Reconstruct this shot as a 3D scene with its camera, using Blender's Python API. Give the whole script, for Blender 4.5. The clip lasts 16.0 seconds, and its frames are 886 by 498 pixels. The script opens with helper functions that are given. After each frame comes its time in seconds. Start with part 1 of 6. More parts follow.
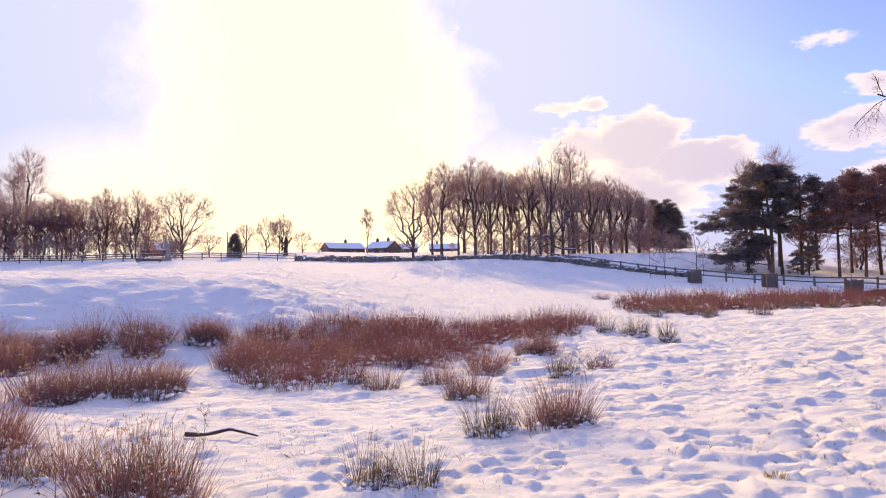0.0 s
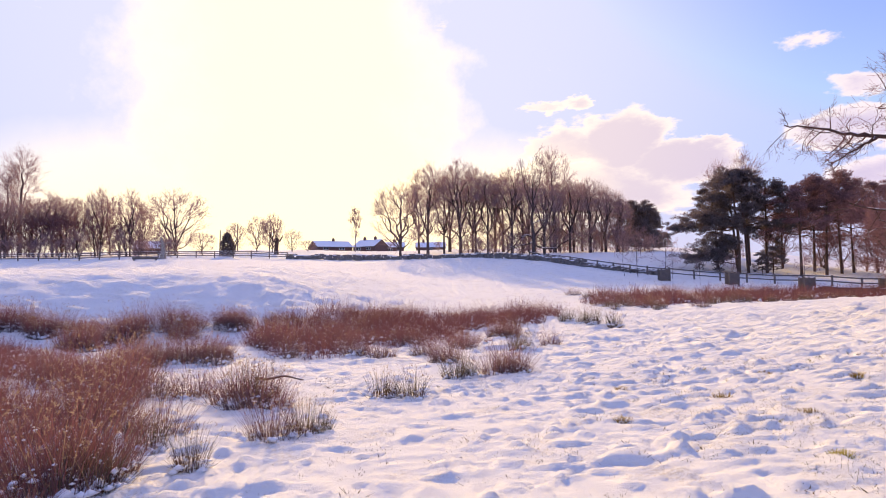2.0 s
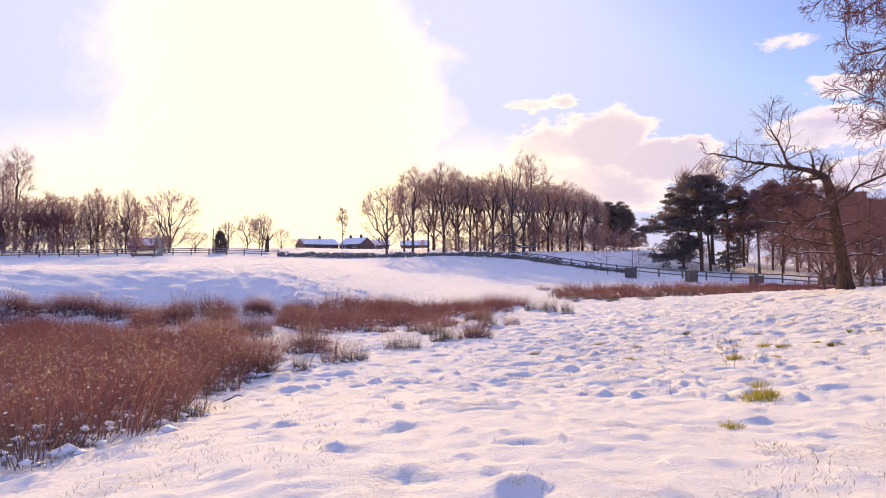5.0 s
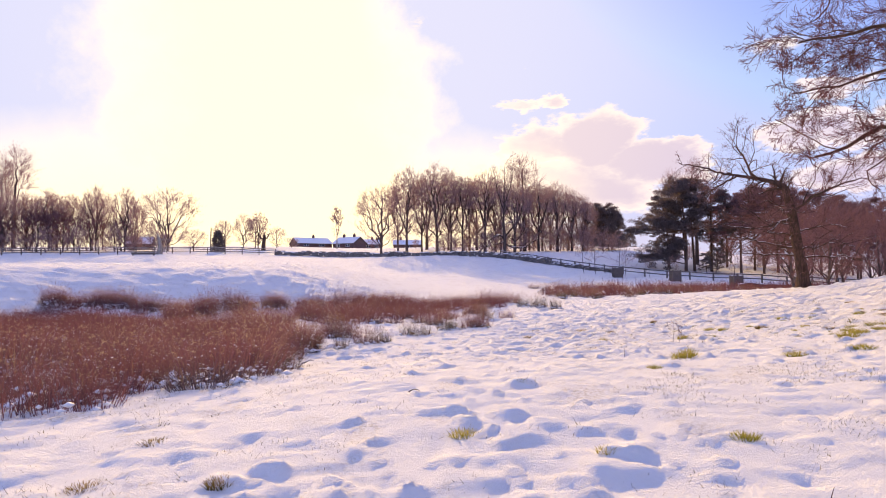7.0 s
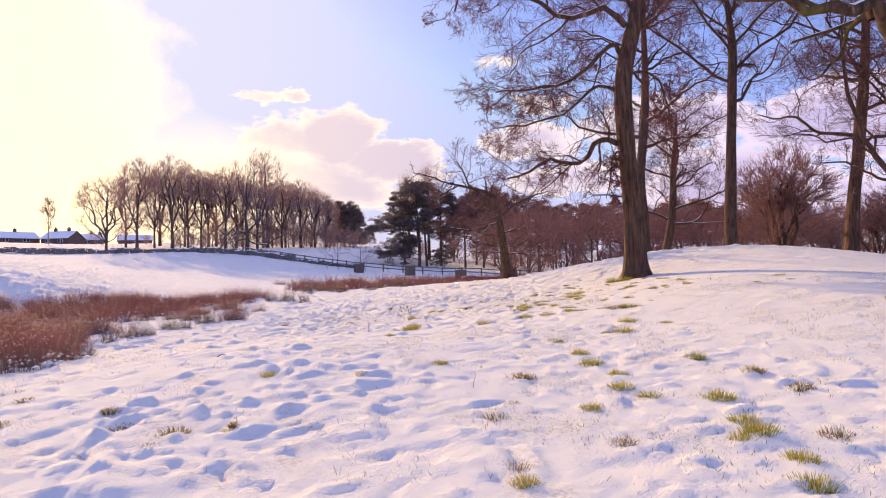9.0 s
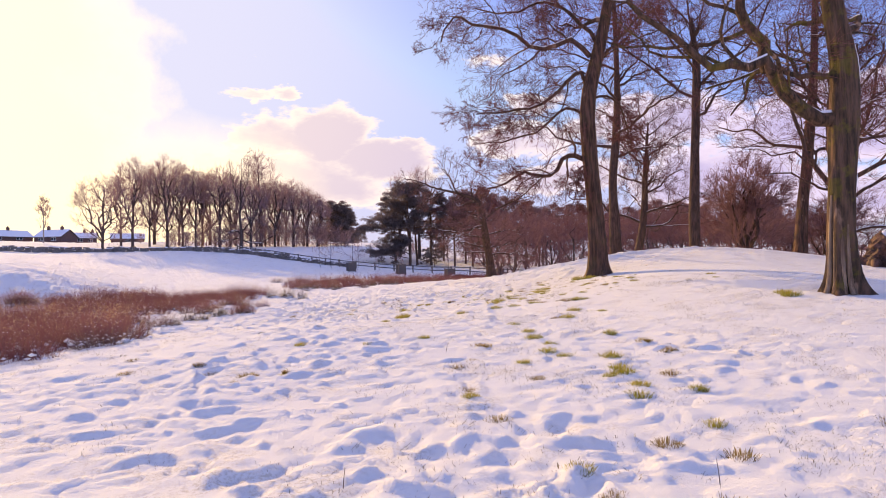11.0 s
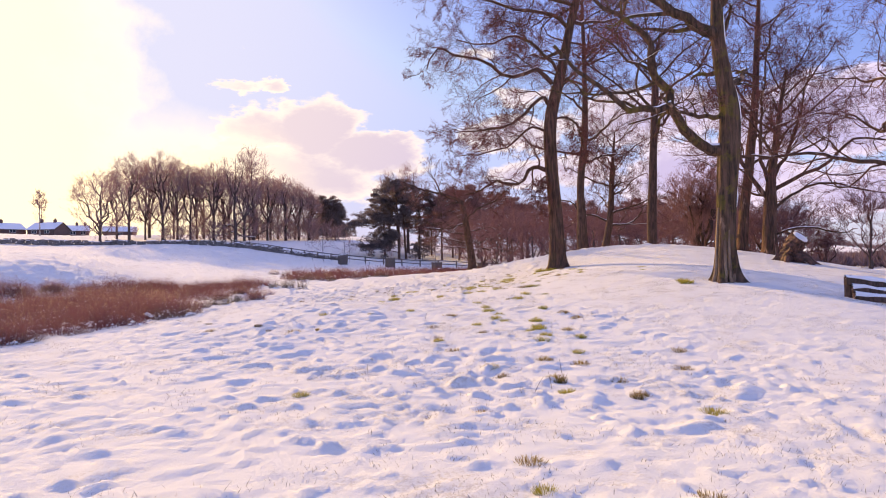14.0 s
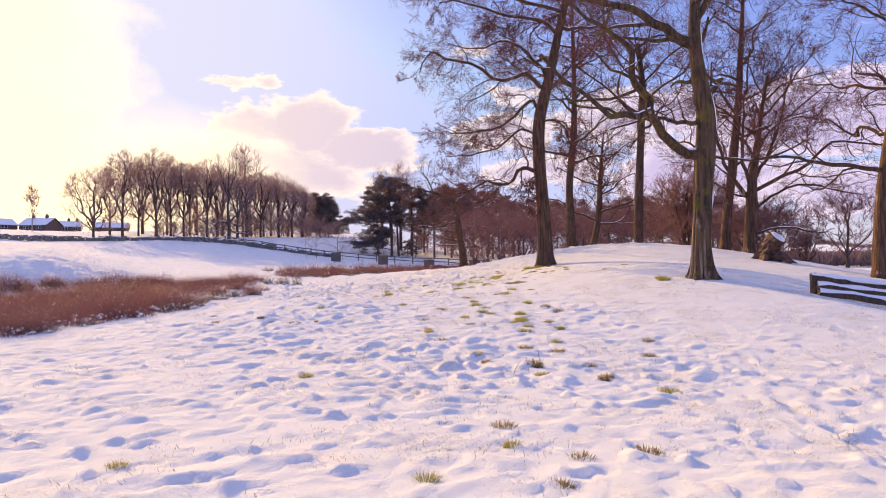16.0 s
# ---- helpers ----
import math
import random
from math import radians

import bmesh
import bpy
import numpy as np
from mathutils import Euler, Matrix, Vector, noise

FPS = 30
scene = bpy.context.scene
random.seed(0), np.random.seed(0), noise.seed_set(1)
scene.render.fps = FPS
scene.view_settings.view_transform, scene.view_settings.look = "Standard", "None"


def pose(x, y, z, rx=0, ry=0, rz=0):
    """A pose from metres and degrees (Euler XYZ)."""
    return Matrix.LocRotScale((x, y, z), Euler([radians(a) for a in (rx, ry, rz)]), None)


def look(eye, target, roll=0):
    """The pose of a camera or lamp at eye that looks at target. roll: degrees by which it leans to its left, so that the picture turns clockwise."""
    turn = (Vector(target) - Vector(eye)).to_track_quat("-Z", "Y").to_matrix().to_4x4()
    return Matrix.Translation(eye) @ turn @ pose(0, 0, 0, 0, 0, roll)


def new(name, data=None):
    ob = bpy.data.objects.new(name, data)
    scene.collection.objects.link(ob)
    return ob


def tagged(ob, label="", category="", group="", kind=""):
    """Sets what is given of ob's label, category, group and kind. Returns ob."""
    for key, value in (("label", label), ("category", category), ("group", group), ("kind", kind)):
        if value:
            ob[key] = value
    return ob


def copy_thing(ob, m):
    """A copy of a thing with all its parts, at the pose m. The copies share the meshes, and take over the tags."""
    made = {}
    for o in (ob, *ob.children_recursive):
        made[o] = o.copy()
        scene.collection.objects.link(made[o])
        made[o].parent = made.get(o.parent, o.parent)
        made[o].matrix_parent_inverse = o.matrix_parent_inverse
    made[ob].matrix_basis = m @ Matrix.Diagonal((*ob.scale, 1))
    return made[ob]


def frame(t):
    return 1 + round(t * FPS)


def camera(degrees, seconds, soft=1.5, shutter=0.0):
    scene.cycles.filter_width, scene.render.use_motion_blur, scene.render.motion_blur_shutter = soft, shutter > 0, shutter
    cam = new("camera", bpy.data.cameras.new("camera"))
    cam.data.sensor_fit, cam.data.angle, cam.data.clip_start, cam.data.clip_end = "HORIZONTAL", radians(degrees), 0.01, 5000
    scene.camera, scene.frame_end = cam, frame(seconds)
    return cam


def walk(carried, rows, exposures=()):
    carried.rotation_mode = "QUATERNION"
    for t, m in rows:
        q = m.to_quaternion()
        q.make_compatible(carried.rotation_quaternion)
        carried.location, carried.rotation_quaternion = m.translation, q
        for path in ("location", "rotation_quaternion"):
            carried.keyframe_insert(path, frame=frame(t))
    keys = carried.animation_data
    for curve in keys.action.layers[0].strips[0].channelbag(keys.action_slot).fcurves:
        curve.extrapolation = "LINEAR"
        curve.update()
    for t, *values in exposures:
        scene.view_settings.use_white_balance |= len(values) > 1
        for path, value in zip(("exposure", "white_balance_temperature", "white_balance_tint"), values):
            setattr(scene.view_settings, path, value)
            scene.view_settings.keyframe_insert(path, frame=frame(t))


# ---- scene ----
EXPOSURES = [(0.0, 0.08, 7120, 53), (3.5, 0.08, 7120, 53), (8.0, 0.08, 7330, 54), (16.0, 0.08, 7330, 54)]
cam = camera(68.3, 16.0, 1.0)
METRES, EYE, TILT, LEAN, TURN = 24.194, 1.5, 0.0, 0.0, 0.0
ROWS = [
    (0.0, 0.0, 0.0, 0.0, 0.05, 3.1, 0.87),
    (0.5, 0.0006, -0.0383, -0.0012, -0.51, 2.98, 0.89),
    (1.0, 0.0007, -0.0825, -0.002, -0.73, 2.97, 0.88),
    (1.5, 0.0009, -0.1282, -0.0028, -0.95, 2.95, 0.86),
    (2.0, 0.001, -0.1736, -0.0033, -1.16, 2.91, 0.82),
    (2.5, 0.0011, -0.2182, -0.004, -1.39, 2.88, 0.79),
    (3.0, 0.0006, -0.2612, -0.0048, -1.61, 2.85, 0.79),
    (3.5, -0.0006, -0.3019, -0.0057, -1.84, 2.8, 0.75),
    (4.0, -0.0027, -0.341, -0.0064, -2.06, 2.75, 0.72),
    (6.5, -0.0261, -0.5032, -0.0094, -3.19, 2.61, 0.49),
    (7.0, -0.0349, -0.5334, -0.0099, -3.44, 2.6, 0.41),
    (7.5, -0.0458, -0.5628, -0.0101, -8.17, 2.5, 0.61),
    (8.0, -0.0555, -0.5907, -0.0102, -18.3, 2.19, 1.11),
    (8.5, -0.0656, -0.6171, -0.0105, -23.61, 2.01, 1.2),
    (9.0, -0.0768, -0.6443, -0.0109, -25.81, 1.93, 1.23),
    (11.5, -0.1393, -0.7888, -0.0105, -26.73, 1.76, 1.13),
    (12.0, -0.1541, -0.823, -0.0108, -26.91, 1.67, 1.09),
    (12.5, -0.1677, -0.8539, -0.0109, -27.1, 1.57, 1.06),
    (13.0, -0.1804, -0.8812, -0.011, -27.28, 1.45, 1.03),
    (13.5, -0.1913, -0.904, -0.0114, -27.45, 1.34, 0.97),
    (14.0, -0.2002, -0.9224, -0.0117, -27.62, 1.24, 0.92),
    (14.5, -0.207, -0.9368, -0.0121, -27.8, 1.16, 0.84),
    (15.0, -0.2118, -0.9476, -0.0123, -27.96, 1.1, 0.79),
    (15.5, -0.2149, -0.9543, -0.0125, -28.11, 1.05, 0.74),
    (16.0, -0.2174, -0.9591, -0.0123, -28.27, 1.01, 0.67),
]
walk(cam, [(t, pose(0, 0, EYE, TILT, LEAN, TURN) @ pose(METRES * x, METRES * y, METRES * z, 90 + pitch, roll, yaw)) for t, x, y, z, yaw, pitch, roll in ROWS],
     exposures=EXPOSURES)

# ---- world, sun ----
SUN_AZ, SUN_EL = 9.5, 19.0          # degrees: west of the y axis, above the horizon
sun_dir = Vector((-math.sin(radians(SUN_AZ)) * math.cos(radians(SUN_EL)),
                  math.cos(radians(SUN_AZ)) * math.cos(radians(SUN_EL)), math.sin(radians(SUN_EL))))
sun = new("sun", bpy.data.lights.new("sun", "SUN"))
sun.data.energy, sun.data.angle, sun.data.color = 5.0, radians(0.7), (1.0, 0.87, 0.28)
sun.matrix_world = look(sun_dir * 200, (0, 0, 0))


class Nodes:
    """A thin wrapper to wire node trees."""

    def __init__(self, tree):
        self.t = tree
        tree.nodes.clear()

    def add(self, kind, ins=(), **props):
        n = self.t.nodes.new(kind)
        for k, v in props.items():
            setattr(n, k, v)
        for k, v in (ins.items() if isinstance(ins, dict) else enumerate(ins)):
            if v is None:
                continue
            s = n.inputs[k]
            if isinstance(v, bpy.types.NodeSocket):
                self.t.links.new(v, s)
            else:
                s.default_value = v
        return n

    def math(self, op, a, b=None, c=None, clamp=False):
        return self.add("ShaderNodeMath", (a, b, c), operation=op, use_clamp=clamp).outputs[0]

    def vec(self, op, a, b=None):
        n = self.add("ShaderNodeVectorMath", (a, b), operation=op)
        return n.outputs["Value"] if op in ("DOT_PRODUCT", "LENGTH") else n.outputs[0]

    def step(self, v, a, b, lo=0.0, hi=1.0):
        return self.add("ShaderNodeMapRange", (v, a, b, lo, hi), interpolation_type="SMOOTHSTEP").outputs[0]

    def mix(self, f, a, b, how="MIX"):
        n = self.add("ShaderNodeMix", data_type="RGBA", blend_type=how)
        for k, v in ((0, f), (6, a), (7, b)):
            if isinstance(v, bpy.types.NodeSocket):
                self.t.links.new(v, n.inputs[k])
            else:
                n.inputs[k].default_value = v
        return n.outputs[2]

    def noise(self, vec, scale, detail=4.0, rough=0.55, out="Fac"):
        return self.add("ShaderNodeTexNoise", {"Vector": vec, "Scale": scale, "Detail": detail, "Roughness": rough}).outputs[out]


def rgb(r, g, b):
    return (r, g, b, 1.0)


def bearing(az, el):
    """The unit direction az degrees east of the y axis and el degrees up."""
    a, e = radians(az), radians(el)
    return (math.sin(a) * math.cos(e), math.cos(a) * math.cos(e), math.sin(e))


world = bpy.data.worlds.new("winter_sky")
world.use_nodes = True
scene.world = world
w = Nodes(world.node_tree)
way = w.add("ShaderNodeTexCoord").outputs["Generated"]
sky = w.add("ShaderNodeTexSky", sky_type="NISHITA", sun_disc=False, sun_elevation=radians(SUN_EL), sun_rotation=radians(-SUN_AZ),
            altitude=100.0, air_density=1.0, dust_density=0.5, ozone_density=3.0).outputs[0]
toward_sun = w.vec("DOT_PRODUCT", way, tuple(sun_dir))
up = w.add("ShaderNodeSeparateXYZ", (way,)).outputs[2]
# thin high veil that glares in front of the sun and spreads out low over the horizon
aside = w.vec("DOT_PRODUCT", way, (math.cos(radians(SUN_AZ)), math.sin(radians(SUN_AZ)), 0.0))
billow = w.math("SUBTRACT", w.noise(way, 3.6, 7.0, 0.62), 0.5)
fray = w.math("MULTIPLY", billow, 0.36)
core = w.math("MULTIPLY", w.step(w.math("ADD", aside, fray), 0.29, 0.10), w.step(w.math("ADD", aside, fray), -0.36, -0.13))
core = w.math("MULTIPLY", core, w.step(toward_sun, 0.80, 0.93))
toward_veil = w.vec("DOT_PRODUCT", way, bearing(-10.0, 6.0))
spread = w.math("MULTIPLY", w.step(w.math("ADD", up, w.math("MULTIPLY", billow, 0.16)), 0.29, 0.10), w.step(w.math("ADD", toward_veil, w.math("MULTIPLY", billow, 0.06)), 0.87, 0.968))
glare = w.math("MULTIPLY", w.step(toward_sun, 0.76, 0.99), 0.20)
halo = w.math("MAXIMUM", w.math("MAXIMUM", core, w.math("MULTIPLY", spread, 0.92)), glare)
# banks of fair-weather cloud low in the sky
flat = w.vec("MULTIPLY", way, (1.0, 1.0, 2.2))
puff = w.noise(flat, 13.0, 9.0, 0.58)
mask = None
curl = w.vec("MULTIPLY", w.vec("SUBTRACT", w.noise(flat, 21.0, 4.0, 0.6, "Color"), (0.5, 0.5, 0.5)), (0.07, 0.07, 0.035))
drawn = w.vec("ADD", way, curl)
for az, el, wide, high, firm in ((16.8, 11.6, 0.085, 0.058, 1.35), (11.8, 11.6, 0.085, 0.034, 1.1), (21.6, 9.4, 0.10, 0.045, 1.3), (14.0, 7.6, 0.20, 0.06, 1.1),
                                 (23.6, 11.0, 0.040, 0.013, 0.95), (9.9, 14.85, 0.046, 0.014, 0.95), (13.4, 15.2, 0.030, 0.014, 0.85), (20.3, 13.1, 0.035, 0.009, 0.7),
                                 (33.5, 11.0, 0.095, 0.034, 0.95), (35.2, 14.0, 0.06, 0.022, 0.85), (31.0, 17.6, 0.07, 0.014, 0.55), (37.0, 7.5, 0.14, 0.03, 1.0),
                                 (45.0, 12.0, 0.16, 0.05, 0.95), (50.0, 7.0, 0.16, 0.06, 1.05), (60.0, 10.5, 0.22, 0.07, 1.1), (66.0, 5.0, 0.3, 0.045, 1.1), (80.0, 12.0, 0.40, 0.12, 1.0)):
    c = bearing(az, el)
    off = w.vec("SUBTRACT", drawn, c)
    off = w.vec("MULTIPLY", off, (1.0 / wide, 1.0 / wide, 1.0 / high))
    m = w.math("MULTIPLY", w.step(w.vec("LENGTH", off), 1.3, 0.25), firm)
    mask = m if mask is None else w.math("MAXIMUM", mask, m)
cloud = w.step(w.math("ADD", mask, w.math("MULTIPLY", w.math("SUBTRACT", puff, 0.5), 2.1)), 0.36, 0.66)
inner = w.step(w.math("ADD", mask, w.math("MULTIPLY", w.math("SUBTRACT", puff, 0.5), 1.2)), 0.55, 1.15)
lit = w.step(toward_sun, 0.45, 0.92)
cloud_colour = w.mix(inner, w.mix(lit, rgb(4.9, 5.5, 6.0), rgb(5.6, 6.5, 5.2)), w.mix(lit, rgb(3.3, 3.75, 5.0), rgb(3.7, 4.2, 4.4)))
low_haze = w.step(up, 0.16, -0.02)
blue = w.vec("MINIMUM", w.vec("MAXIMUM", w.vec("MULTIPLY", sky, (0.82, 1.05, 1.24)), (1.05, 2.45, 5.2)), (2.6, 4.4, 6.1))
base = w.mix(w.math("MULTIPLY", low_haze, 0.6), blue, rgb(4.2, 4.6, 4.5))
# unseen pale veil overhead, added to make the skylight less blue
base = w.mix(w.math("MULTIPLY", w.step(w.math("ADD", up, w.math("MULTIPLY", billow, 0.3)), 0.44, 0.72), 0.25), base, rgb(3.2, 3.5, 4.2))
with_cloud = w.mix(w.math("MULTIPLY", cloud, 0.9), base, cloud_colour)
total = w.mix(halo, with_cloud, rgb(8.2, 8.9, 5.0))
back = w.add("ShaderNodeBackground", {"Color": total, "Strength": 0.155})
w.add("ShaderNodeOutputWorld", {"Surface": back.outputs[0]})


# ---- materials ----
def material(name, build):
    m = bpy.data.materials.new(name)
    m.use_nodes = True
    n = Nodes(m.node_tree)
    bsdf = n.add("ShaderNodeBsdfPrincipled")
    n.add("ShaderNodeOutputMaterial", {"Surface": bsdf.outputs[0]})
    build(n, bsdf)
    return m


def put(n, bsdf, colour=None, rough=None, bump=None, strength=0.4, distance=0.02, **more):
    for key, v in (("Base Color", colour), ("Roughness", rough), *more.items()):
        if isinstance(v, bpy.types.NodeSocket):
            n.t.links.new(v, bsdf.inputs[key])
        elif v is not None:
            bsdf.inputs[key].default_value = v
    if bump is not None:
        b = n.add("ShaderNodeBump", {"Height": bump, "Strength": strength, "Distance": distance})
        n.t.links.new(b.outputs[0], bsdf.inputs["Normal"])


def where(n):
    return n.add("ShaderNodeNewGeometry").outputs["Position"]


def snow_look(n, b):
    p = where(n)
    grain = n.noise(p, 26.0, 5.0, 0.8)
    crumb = n.noise(p, 13.0, 6.0, 0.68)
    crust = n.noise(p, 5.0, 5.0, 0.6)
    thin = n.step(n.noise(p, 1.1, 6.0, 0.65), 0.50, 0.68)
    c = n.mix(crust, rgb(0.89, 0.87, 0.84), rgb(0.94, 0.92, 0.88))
    c = n.mix(n.math("MULTIPLY", n.math("MULTIPLY", thin, n.step(grain, 0.45, 0.6)), 0.55), c, rgb(0.48, 0.40, 0.28))
    field = n.step(n.add("ShaderNodeSeparateXYZ", (p,)).outputs[1], 16.0, 32.0)
    swell = n.step(n.noise(n.vec("MULTIPLY", p, (0.7, 0.6, 1.0)), 0.9, 5.0, 0.6), 0.40, 0.62)
    rows = n.step(n.noise(n.vec("MULTIPLY", p, (0.85, 1.15, 1.0)), 1.9, 5.0, 0.62), 0.44, 0.62)
    xyz = n.add("ShaderNodeSeparateXYZ", (p,))
    beyond = n.math("MAXIMUM", n.step(xyz.outputs[1], 6.0, 12.0), n.math("MULTIPLY", n.step(xyz.outputs[0], 8.0, 13.0), 0.4))
    h = n.math("ADD", n.math("MULTIPLY", crust, 0.6), n.math("ADD", n.math("MULTIPLY", crumb, 1.5), n.math("MULTIPLY", grain, 2.2)))
    h = n.math("ADD", h, n.math("MULTIPLY", n.math("MULTIPLY", swell, field), 5.0))
    h = n.math("ADD", h, n.math("MULTIPLY", n.math("MULTIPLY", rows, beyond), 4.6))
    put(n, b, c, 0.9, h, 0.46, 0.05, **{"Specular IOR Level": 0.03})


def loose_snow_look(n, b):
    p = where(n)
    put(n, b, rgb(0.88, 0.89, 0.92), 0.6, n.noise(p, 30.0, 4.0, 0.6), 0.4, 0.02)


def bark_look(dark, light, moss=0.0, stretch=0.16, scale=14.0):
    def build(n, b):
        p = where(n)
        ribs = n.noise(n.vec("MULTIPLY", p, (1.0, 1.0, stretch)), scale, 6.0, 0.65)
        patch = n.noise(p, 1.6, 4.0, 0.6)
        c = n.mix(n.step(ribs, 0.35, 0.68), dark, light)
        c = n.mix(n.math("MULTIPLY", patch, 0.45), c, rgb(0.16, 0.12, 0.085))
        if moss:
            lump = n.noise(p, 1.5, 6.0, 0.7)
            c = n.mix(n.math("MULTIPLY", n.step(lump, 0.50, 0.60), moss), c, rgb(0.16, 0.135, 0.025))
            scar = n.noise(n.vec("MULTIPLY", p, (1.0, 1.0, 0.25)), 2.6, 4.0, 0.6)
            c = n.mix(n.math("MULTIPLY", n.step(scar, 0.62, 0.68), 0.8), c, rgb(0.40, 0.25, 0.17))
        put(n, b, c, 0.95, ribs, 0.9, 0.06, **{"Specular IOR Level": 0.1})
    return build


def glow_through(n, b, colour, share):
    """Lets part of the light pass through a thin blade, needle or twig."""
    thin = n.add("ShaderNodeBsdfTranslucent", {"Color": colour})
    both = n.add("ShaderNodeMixShader", (share, b.outputs[0], thin.outputs[0]))
    out = [q for q in n.t.nodes if q.bl_idname == "ShaderNodeOutputMaterial"][0]
    n.t.links.new(both.outputs[0], out.inputs["Surface"])


def twig_look(dark, light, share=0.25):
    def build(n, b):
        pick = n.add("ShaderNodeNewGeometry").outputs["Random Per Island"]
        c = n.mix(pick, dark, light)
        put(n, b, c, 0.9, **{"Specular IOR Level": 0.15})
        glow_through(n, b, c, share)
    return build


def blade_look(low, mid, tip):
    def build(n, b):
        z = n.add("ShaderNodeSeparateXYZ", (n.add("ShaderNodeTexCoord").outputs["Generated"],)).outputs[2]
        pick = n.add("ShaderNodeNewGeometry").outputs["Random Per Island"]
        own = n.add("ShaderNodeObjectInfo").outputs["Random"]
        zz = n.math("ADD", z, n.math("MULTIPLY", n.math("SUBTRACT", n.math("ADD", pick, own), 1.0), 0.28))
        c = n.mix(n.step(zz, 0.05, 0.42), low, mid)
        c = n.mix(n.step(zz, 0.35, 0.9), c, tip)
        c = n.mix(n.math("MULTIPLY", n.step(pick, 0.9, 0.93), 0.7), c, rgb(0.46, 0.36, 0.20))
        put(n, b, c, 0.7, **{"Specular IOR Level": 0.2})
        glow_through(n, b, c, 0.32)
    return build


def plain_look(a, c2, scale=6.0, rough=0.8, stretch=(1, 1, 1)):
    def build(n, b):
        p = n.vec("MULTIPLY", n.add("ShaderNodeTexCoord").outputs["Object"], stretch)
        f = n.noise(p, scale, 6.0, 0.65)
        put(n, b, n.mix(n.step(f, 0.3, 0.7), a, c2), rough, f, 0.6, 0.02)
    return build


SNOW = material("snow", snow_look)
LOOSE_SNOW = material("loose_snow", loose_snow_look)
BEECH_BARK = material("beech_bark", bark_look(rgb(0.04, 0.02, 0.018), rgb(0.19, 0.09, 0.065), 0.12, 0.12, 11.0))
MOSSY_BARK = material("mossy_bark", bark_look(rgb(0.022, 0.015, 0.012), rgb(0.17, 0.09, 0.062), 0.5, 0.12, 9.0))
DARK_BARK = material("dark_bark", bark_look(rgb(0.045, 0.026, 0.024), rgb(0.15, 0.08, 0.066)))
# dark_bark lifted paler and greyer for distant trees: haze put into the colour
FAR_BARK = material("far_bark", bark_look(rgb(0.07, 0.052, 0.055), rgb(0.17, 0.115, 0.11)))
PALE_BARK = material("pale_bark", bark_look(rgb(0.28, 0.23, 0.20), rgb(0.58, 0.52, 0.47)))
PINE_BARK = material("pine_bark", bark_look(rgb(0.06, 0.04, 0.035), rgb(0.24, 0.12, 0.08)))
TWIG = material("twig", twig_look(rgb(0.10, 0.06, 0.055), rgb(0.22, 0.125, 0.10)))
RED_TWIG = material("red_twig", twig_look(rgb(0.15, 0.074, 0.08), rgb(0.32, 0.165, 0.16), 0.24))
# far twigs much paler than near ones, with haze and glare painted in
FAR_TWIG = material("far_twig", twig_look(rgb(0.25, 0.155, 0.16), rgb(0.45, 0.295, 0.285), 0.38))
NEAR_TWIG = material("near_twig", twig_look(rgb(0.10, 0.042, 0.044), rgb(0.24, 0.095, 0.088), 0.2))
NEEDLE = material("pine_needle", twig_look(rgb(0.125, 0.098, 0.096), rgb(0.26, 0.20, 0.185), 0.35))
BROWN_NEEDLE = material("rusty_foliage", twig_look(rgb(0.18, 0.10, 0.10), rgb(0.36, 0.19, 0.18), 0.32))
RUSH = material("rush", blade_look(rgb(0.18, 0.115, 0.11), rgb(0.215, 0.092, 0.10), rgb(0.34, 0.14, 0.135)))
GREEN_RUSH = material("green_rush", blade_look(rgb(0.15, 0.08, 0.06), rgb(0.085, 0.075, 0.05), rgb(0.22, 0.105, 0.08)))
SEED_HEAD = material("seed_head", twig_look(rgb(0.42, 0.27, 0.16), rgb(0.62, 0.46, 0.30), 0.35))
GRASS = material("grass", blade_look(rgb(0.12, 0.11, 0.02), rgb(0.33, 0.31, 0.035), rgb(0.46, 0.38, 0.09)))
STRAW = material("straw", blade_look(rgb(0.13, 0.09, 0.03), rgb(0.23, 0.16, 0.045), rgb(0.34, 0.23, 0.075)))
WOOD = material("weathered_wood", plain_look(rgb(0.09, 0.07, 0.066), rgb(0.23, 0.18, 0.155), 9.0, 0.85, (1, 1, 3)))
CUT_WOOD = material("cut_wood", plain_look(rgb(0.035, 0.018, 0.015), rgb(0.19, 0.085, 0.06), 5.0))
STONE = material("field_stone", plain_look(rgb(0.12, 0.105, 0.10), rgb(0.30, 0.26, 0.24), 4.0))
BRICK = material("red_brick", plain_look(rgb(0.12, 0.06, 0.05), rgb(0.20, 0.10, 0.08), 3.0))
GLASS = material("window_glass", lambda n, b: put(n, b, rgb(0.03, 0.035, 0.045), 0.08, None))
WHITE_PAINT = material("white_paint", plain_look(rgb(0.7, 0.69, 0.66), rgb(0.8, 0.79, 0.77), 8.0, 0.5))
STRAW_BLADE = material("straw_blade", twig_look(rgb(0.11, 0.075, 0.035), rgb(0.24, 0.17, 0.085)))
GREEN_BLADE = material("green_blade", twig_look(rgb(0.12, 0.11, 0.025), rgb(0.28, 0.24, 0.06)))
# air haze over the valley is mixed into this pale mauve-brown colour
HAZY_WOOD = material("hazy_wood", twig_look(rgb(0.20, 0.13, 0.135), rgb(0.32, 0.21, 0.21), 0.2))


